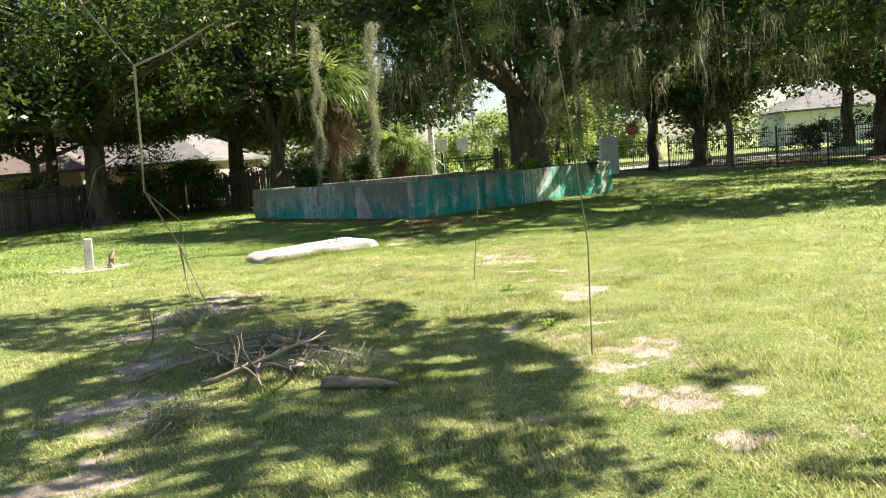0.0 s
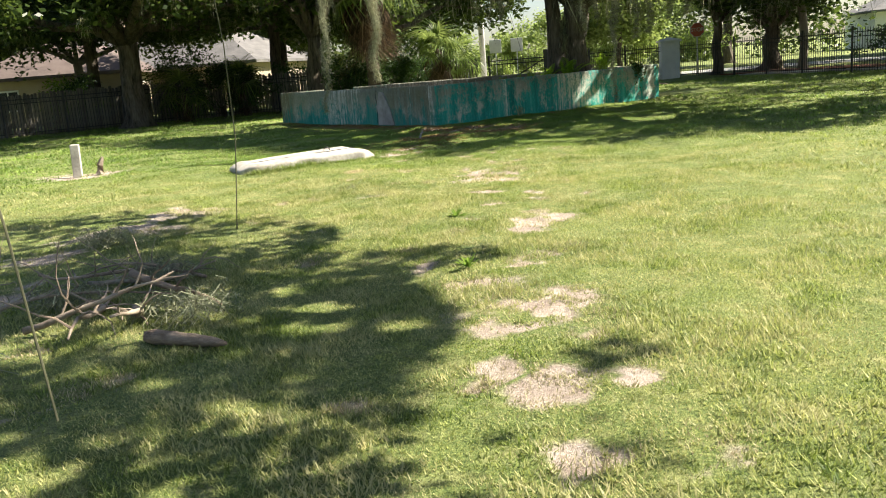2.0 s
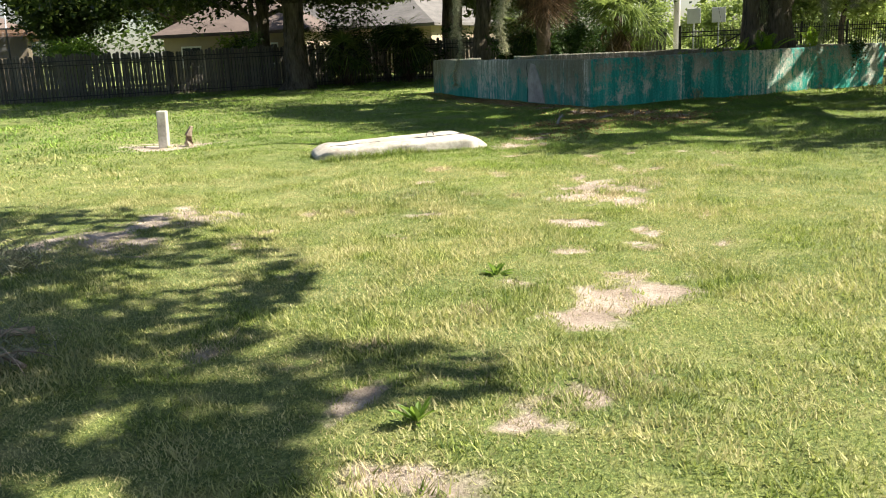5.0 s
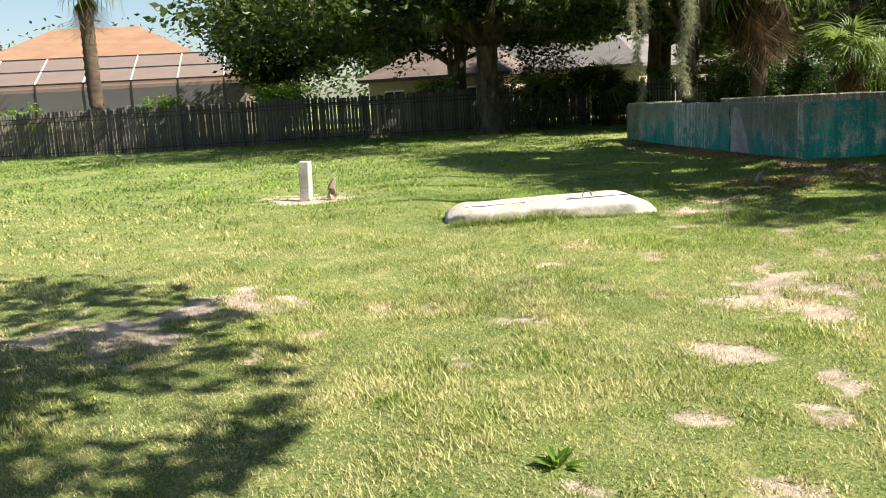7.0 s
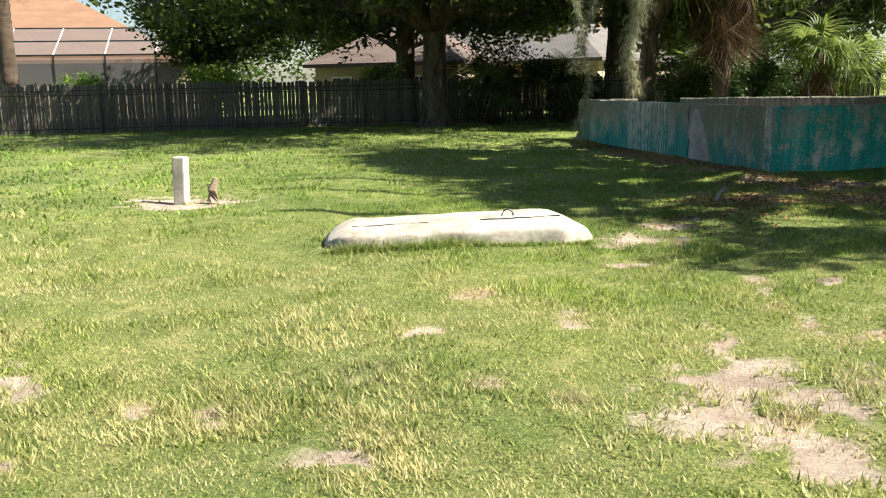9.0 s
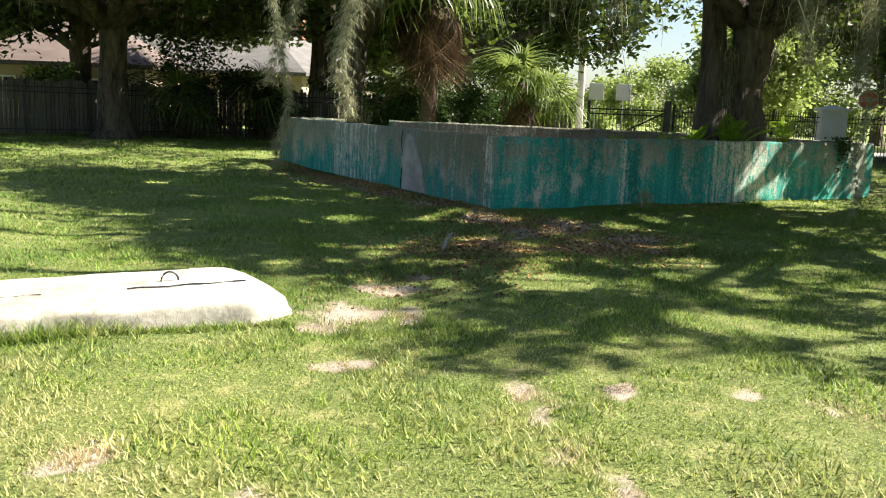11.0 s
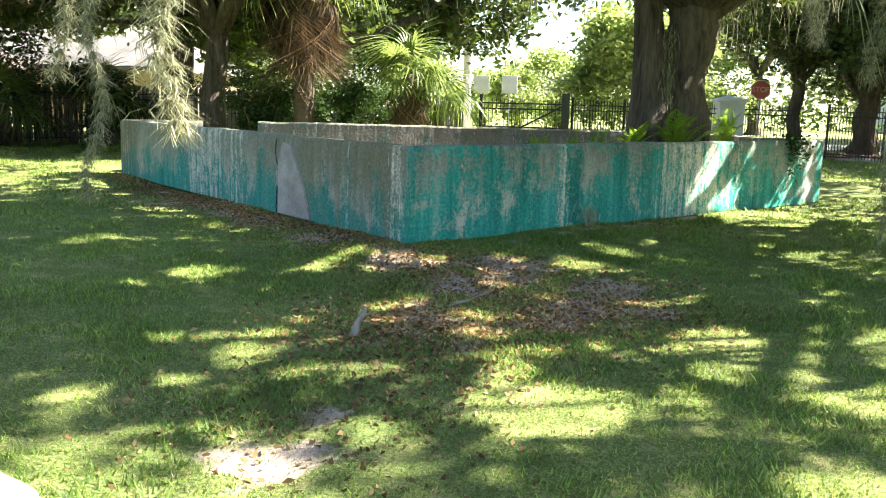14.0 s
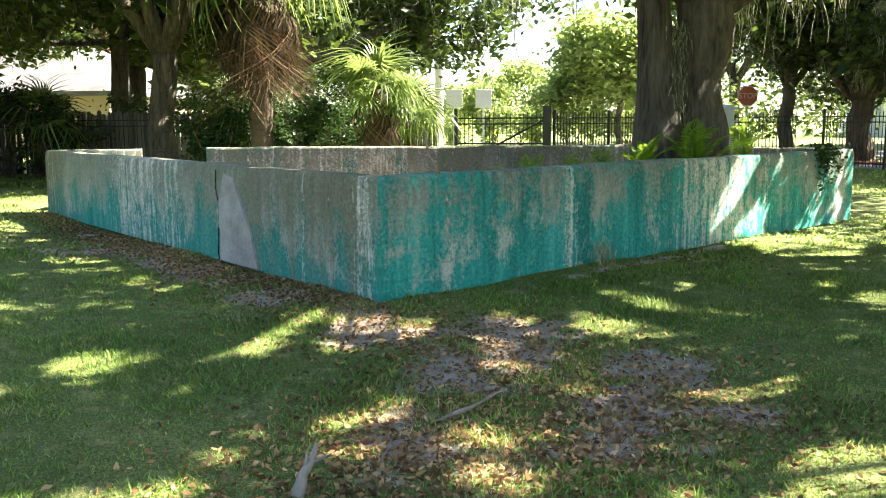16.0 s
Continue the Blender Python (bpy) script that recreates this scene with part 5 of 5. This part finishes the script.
# ---- things on the lawn ----
slab = thing("concrete_slab", pose(-2.5, 16.88, 0, 0, 0, 33.3), "long flat pale weathered concrete slab lying in the grass", "slab")
bm = bmesh.new()
nu, nv = 60, 28
rows = []
for i in range(nu + 1):
    x = -1.38 + 2.62 * i / nu
    left_end, right_end = max(0, min(1, (x + 1.38) / 0.30)), max(0, min(1, (1.24 - x) / 0.45))
    fall = math.sin(left_end * math.pi / 2) ** 0.7 * math.sin(right_end * math.pi / 2) ** 0.8
    half = 0.34 + 0.24 * math.sin(left_end * math.pi / 2) * min(1, right_end * 1.3)
    hh = 0.05 + (0.135 + 0.025 * x) * fall
    row = []
    for k in range(nv + 1):
        a = math.pi * k / nv
        cx, sz = math.cos(a), math.sin(a)
        y, z = half * math.copysign(abs(cx) ** 0.22, cx), hh * abs(sz) ** 0.22
        q = Vector((x * 2, y * 3, z * 3))
        row.append(bm.verts.new((x + 0.03 * noise.noise(q + Vector((9, 0, 0))), y + 0.025 * noise.noise(q), z - 0.03 + (0.02 * noise.noise(q * 1.3) + 0.007 * noise.noise(q * 6)) * abs(sz))))
    rows.append(row)
for i in range(nu):
    for k in range(nv):
        bm.faces.new((rows[i][k], rows[i + 1][k], rows[i + 1][k + 1], rows[i][k + 1]))
bm.faces.new(rows[0])
bm.faces.new(rows[-1][::-1])
bmesh.ops.recalc_face_normals(bm, faces=bm.faces)
part("body", bm, SLAB, slab, smooth=True)
for x, y, ln in ((-0.75, -0.12, 0.75), (0.55, -0.10, 0.8)):
    crack = Buf()
    crack.tube([(x + ln * (i / 9 - 0.5), y + 0.02 * math.sin(i * 1.7), 0.152 + 0.025 * (x + ln * (i / 9 - 0.5)) + 0.006) for i in range(10)], [0.006] * 10, 5)
    part("crack", crack, DARK, slab, "long dark crack")
loop = Buf()
loop.tube([(0.45 + 0.06 * math.cos(a), 0.1, 0.16 + 0.07 * math.sin(a)) for a in np.linspace(0, math.pi, 9)], [0.008] * 9, 6)
part("lifting_eye", loop, IRON, slab, "rusty iron lifting loop")

post = thing("concrete_post", pose(-7.4, 17.75, 0, 0, 2, 20), "short square concrete post standing in the lawn", "post")
part("shaft", bevel_box((-0.085, -0.085, -0.1), (0.085, 0.085, 0.6), 0.02), POST, post)
chunk = Buf()
chunk.tube([(0, 0, -0.03), (0.03, 0, 0.15), (0.1, 0.02, 0.3)], [0.09, 0.07, 0.03], 6, 0.5)
solid("broken_stump", chunk, DEAD_WOOD, "jagged broken wooden stump beside the post", "stump", m=pose(-7.05, 17.95, 0))


def branch(name, base, m, pts_dir, length, radius, label, twigs=4, material=DEAD_WOOD, seed=1):
    t = thing(name, m, label, "branch", "fallen branches")
    b3 = Buf()
    pts = bend(base, pts_dir, length, 8, 0.03 if not twigs else 0.15)
    b3.tube(pts, [radius * ((1 - 0.7 * i / 8) if twigs else (0.75, 1.0, 0.9, 0.95, 0.8, 0.85, 0.7, 0.6, 0.25)[i]) for i in range(9)], 8 if twigs else 14, 0.3, 0.0 if twigs else 0.16)
    part("stem", b3, material, t, smooth=True)
    for k in range(twigs):
        tw = Buf()
        i = 2 + k % 6
        d = (pts[i] - pts[i - 1]).normalized() + Vector((rng.normal() * 0.8, rng.normal() * 0.8, abs(rng.normal()) * 0.6))
        tw.tube(bend(pts[i], d, length * rng.uniform(0.2, 0.5), 5, 0.25), [radius * 0.35 * (1 - 0.15 * j) for j in range(6)], 5)
        part("twig", tw, material, t)
    return t


branch("fallen_log", (0, 0, 0.05), pose(-0.98, 6.25, 0), (0.95, -0.3, 0), 0.6, 0.05, "rotten brown log lying in the grass", 0, ROTTEN)
for i, (x, y, dx, dy, dz, ln, r) in enumerate([(-1.9, 7.3, 1, -0.9, 0.12, 1.5, 0.035), (-2.2, 7.9, 0.9, -0.4, 0.2, 1.4, 0.025), (-1.4, 7.0, 0.5, -0.7, 0.0, 0.9, 0.04), (-2.6, 6.9, 1, 0.3, 0.15, 1.6, 0.022),
                                                 (-1.6, 8.4, -0.6, -0.8, 0.05, 1.4, 0.03), (-2.9, 7.7, 0.5, -0.8, 0.3, 1.3, 0.018), (-1.2, 7.9, -0.9, 0.2, 0.35, 1.3, 0.018), (-2.0, 6.6, 0.9, 0.1, 0.05, 1.2, 0.03)]):
    branch("fallen_branch", (0, 0, 0.03), pose(x, y, 0), (dx, dy, dz), ln * 0.9, r * 0.8, "tangled dead branch in the heap on the grass", 7)
for x, y in ((-1.55, 7.9), (-0.9, 6.75), (-2.9, 9.6), (-1.9, 5.6), (-2.0, 7.2)):
    c2 = rng.normal(size=(420, 3)) * np.array([0.14, 0.12, 0.045]) + np.array([0, 0, 0.13])
    solid("fallen_moss", fast_mesh("fallen_moss", strands(c2, rng.uniform(0.04, 0.13, 420), 0.005, 1.6, 3), 4), MOSS, "grey clump of fallen spanish moss", "moss", m=pose(x, y, 0), group="fallen moss clumps")
branch("fallen_branch", (0, 0, 0.22), pose(-1.55, 7.35, 0), (0.75, -0.75, -0.14), 1.0, 0.032, "thick broken branch leaning on the heap", 3, ROTTEN)
branch("fallen_branch", (0, 0, 0.03), pose(-0.72, 20.1, 0), (0.15, 0.3, 0.5), 0.24, 0.03, "short pale stick poking out of the grass", 4, PALE_BARK)
branch("fallen_branch", (0, 0, 0.02), pose(0.35, 20.55, 0), (0.9, -0.3, 0), 0.35, 0.02, "small pale stick on the bare ground", 1)
branch("fallen_branch", (0, 0, 0.02), pose(-0.3, 20.9, 0), (0.9, 0.2, 0), 0.6, 0.018, "thin pale stick on the ground", 2)
branch("dead_branch", (0, 0, 0), pose(-0.15, 24.3, WALL_H), (-0.25, 0.2, 0.5), 0.4, 0.015, "forked dead twig lying on the planter wall", 5)


def hanging(base, top, length, radius, label, twigs, seed):
    """A thin twig that hangs from the limbs overhead."""
    t = thing("hanging_twig", pose(*base), label, "twig", "hanging twigs")
    b3 = Buf()
    n4 = 12
    pts = [Vector((0.06 * math.sin(i * 0.9 + seed) * (1 - i / n4), 0.05 * math.cos(i * 1.1 + seed), length * i / n4)) for i in range(n4 + 1)]
    b3.tube(pts, [radius * (0.8 - 0.4 * i / n4) for i in range(n4 + 1)], 5)
    for k in range(twigs):
        i = 1 + (k * 3 + seed) % (n4 - 2)
        d = Vector((rng.normal(), rng.normal() * 0.5, -0.8))
        b3.tube(bend(pts[i], d, rng.uniform(0.15, 0.4), 4, 0.2), [radius * 0.5, radius * 0.45, radius * 0.4, radius * 0.3, radius * 0.2], 4)
    part("stem", b3, TWIG, t)
    return t


hanging((0.42, 2.78, 0.95), None, 4.6, 0.0032, "thin dark twig hanging down over the lawn", 0, 1)
hanging((0.18, 4.8, 0.94), None, 4.6, 0.0032, "thin twig hanging down over the lawn", 1, 6)

# a dead branch that hangs from the limbs overhead
dead = thing("hanging_branch", pose(-1.75, 5.2, 2.35), "pale dead branch with thin twigs hanging over the lawn", "branch")
for nm, r0, pts in (("stem", 0.014, [(-0.9, 0.3, 2.6), (-0.55, 0.2, 1.05), (-0.3, 0.1, 0.4), (0, 0, 0)]), ("twig", 0.009, [(0, 0, 0), (-0.05, 0.1, -0.45), (-0.1, 0.2, -0.75), (0.05, 0.3, -1.12), (0.2, 0.3, -1.57)]),
                    ("twig", 0.007, [(0.05, 0.3, -1.12), (0.07, 0.3, -1.35), (0.1, 0.32, -1.6)]), ("twig", 0.010, [(0, 0, 0), (0.25, -0.1, 0.06), (0.6, -0.2, 0.2)]),
                    ("twig", 0.007, [(-0.3, 0.1, 0.4), (0.05, 0.0, 0.55), (0.3, 0.0, 0.9)]), ("twig", 0.006, [(-0.05, 0.1, -0.45), (-0.35, 0.1, -0.6), (-0.5, 0.1, -1.0)]),
                    ("twig", 0.006, [(-0.55, 0.2, 1.05), (-0.9, 0.2, 0.8), (-1.2, 0.1, 0.85)]), ("twig", 0.005, [(-0.1, 0.2, -0.75), (0.1, 0.2, -0.95), (0.12, 0.2, -1.2)])):
    b3 = Buf()
    b3.tube(pts, [r0 * (1 - 0.6 * i / (len(pts) - 1)) for i in range(len(pts))], 5)
    part(nm, b3, DEAD_WOOD if r0 > 0.0065 else TWIG, dead)


def bough(base, n, label):
    """A drooping spray of long needles."""
    t = thing("hanging_bough", pose(*base), label, "bough", "sunlit boughs")
    b3 = Buf()
    pts = bend((0, 0, 2.2), (0.15, 0.1, -1), 2.3, 8, 0.12)
    b3.tube(pts, [0.02 - 0.002 * i for i in range(9)], 5)
    part("stem", b3, TWIG, t)
    at = np.array([tuple(pts[i]) for i in rng.integers(3, 9, n)]) + rng.normal(size=(n, 3)) * 0.05
    d = unit(n)
    d[:, 2] = d[:, 2] * 0.5 - 0.25
    side = np.cross(d, unit(n)) * 0.004
    tip = at + d * rng.uniform(0.2, 0.42, (n, 1))
    part("needles", fast_mesh("needles", np.stack([at - side, at + side, tip], axis=1).reshape(-1, 3), 3), PALM_LEAF, t, "yellow-green long needles")
    return t


bough((0.35, 9.2, 3.0), 900, "sunlit needle bough drooping over the lawn")
bough((0.95, 9.6, 3.35), 700, "sunlit needle bough drooping over the lawn")
bough((-4.3, 8.6, 2.75), 800, "sunlit needle bough drooping over the lawn")


def moss_strand(top, tip, width, label, seed, dense=22):
    """A long rope of moss: a wandering core with many short hairs, thinning to the tip."""
    top, tip = Vector(top), Vector(tip)
    length = (top - tip).length
    n5, dense = int(length / 0.09), dense * 2
    core = [(tip - top) * (i / n5) + Vector((0.05 * math.sin(i * 0.5 + seed), 0.05 * math.cos(i * 0.43 + seed * 2), 0)) for i in range(n5 + 1)]
    wide = np.repeat(np.array([0.25 + 0.75 * (1 - i / n5) for i in range(n5 + 1)]), dense)[:, None]
    tops = np.repeat(np.array([tuple(p) for p in core]), dense, axis=0)
    tops = tops + rng.normal(size=tops.shape) * np.array([width * 0.5, width * 0.5, 0.03]) * wide
    v = strands(tops, rng.uniform(0.04, 0.13, len(tops)), 0.0032, 0.9, 2)
    return solid("moss_strand", fast_mesh("moss_strand", v, 4), MOSS, label, "spanish moss", m=Matrix.Translation(top), group="long moss strands")


moss_strand((-2.8, 21.6, 5.0), (-3.0, 21.5, 0.75), 0.07, "long ragged rope of spanish moss hanging low", 1, 46)
moss_strand((-1.15, 18.5, 4.6), (-1.29, 18.4, 1.42), 0.15, "thick pale curtain of spanish moss", 2, 70)
moss_strand((-2.55, 20.4, 5.0), (-2.65, 20.3, 1.7), 0.10, "pale curtain of spanish moss", 5, 40)
moss_strand((4.3, 22.6, 5.0), (4.4, 22.5, 1.9), 0.3, "thick hanging curtain of spanish moss", 6, 60)
moss_strand((3.6, 24.3, 5.0), (3.6, 24.3, 2.5), 0.22, "hanging curtain of spanish moss", 7, 50)
for i, (x, y, z) in enumerate(((3.2, 23.2, 2.2), (4.75, 23.0, 2.0), (5.3, 23.5, 2.3), (4.0, 23.6, 1.9), (5.9, 24.2, 2.4))):
    moss_strand((x + 0.1, y, 5.0), (x, y, z), 0.26, "hanging curtain of spanish moss", 11 + i, 56)
moss_strand((3.9, 22.8, 5.0), (3.85, 22.8, 0.4), 0.07, "long thin rope of spanish moss hanging low", 21, 26)
moss_strand((0.6, 24.6, 5.0), (0.55, 24.6, 2.9), 0.12, "hanging wisp of spanish moss", 8, 40)
moss_strand((1.2, 25.2, 5.0), (1.15, 25.2, 2.7), 0.16, "dark hanging wisp of spanish moss", 9, 40)


# ---- small plants ----
def weed(base, n, size, label, seed):
    """A low rosette of broad leaves."""
    r = random.Random(seed)
    t = thing("weed", pose(*base), label, "weed")
    lb = Buf()
    lb.add([(0, 0, 0), (0.35, 0.13, 0.10), (0.75, 0.11, 0.13), (1, 0, 0.06), (0.75, -0.11, 0.13), (0.35, -0.13, 0.10), (0.5, 0, 0.07)], [(0, 6, 1), (1, 6, 2), (2, 6, 3), (3, 6, 4), (4, 6, 5), (5, 6, 0)])
    lm2 = lb.mesh("leaf")
    lm2.materials.append(BRIGHT_LEAF)
    for i in range(n):
        part("leaf", lm2, BRIGHT_LEAF, t, m=pose(0, 0, 0.01, 0, -r.uniform(5, 60), i * 137.5) @ Matrix.Scale(size * r.uniform(0.6, 1.15), 4))
    return t


weed((0.72, 9.95, 0), 34, 0.12, "broad-leaved green weed in the thin lawn", 1)
weed((0.95, 7.75, 0), 14, 0.13, "small green weed beside a bare spot", 2)

# creeper over the rim of the planter, and a tuft at its foot
vine = thing("creeper", pose(CX + (RX - CX) * 0.885, CY + (RY - CY) * 0.885, WALL_H), "dark green creeper hanging over the planter rim", "creeper")
c2 = np.column_stack([rng.normal(size=420) * 0.13, rng.normal(size=420) * 0.08 - 0.06, -np.abs(rng.normal(size=420)) * 0.26 + 0.10])
part("leaves", leaf_cloud("leaves", c2, 0.08), DARK_LEAF, vine)
vs = Buf()
vs.tube([(0.02, 0.12, 0.0), (0.0, -0.02, 0.03), (0.02, -0.06, -0.25), (0.0, -0.05, -0.6)], [0.012, 0.012, 0.009, 0.005], 5)
part("stem", vs, BARK, vine)
c2 = np.column_stack([rng.normal(size=70) * 0.07, rng.normal(size=70) * 0.07, np.zeros(70) + 0.2 + rng.normal(size=70) * 0.05])
solid("dry_tuft", fast_mesh("dry_tuft", strands(c2, np.full(70, 0.2), 0.005, 0.4, 3), 4), DRY_GRASS, "dry straw tuft at the foot of the planter", "grass tuft", m=pose(1.55, 25.55, 0), kind="stuff")
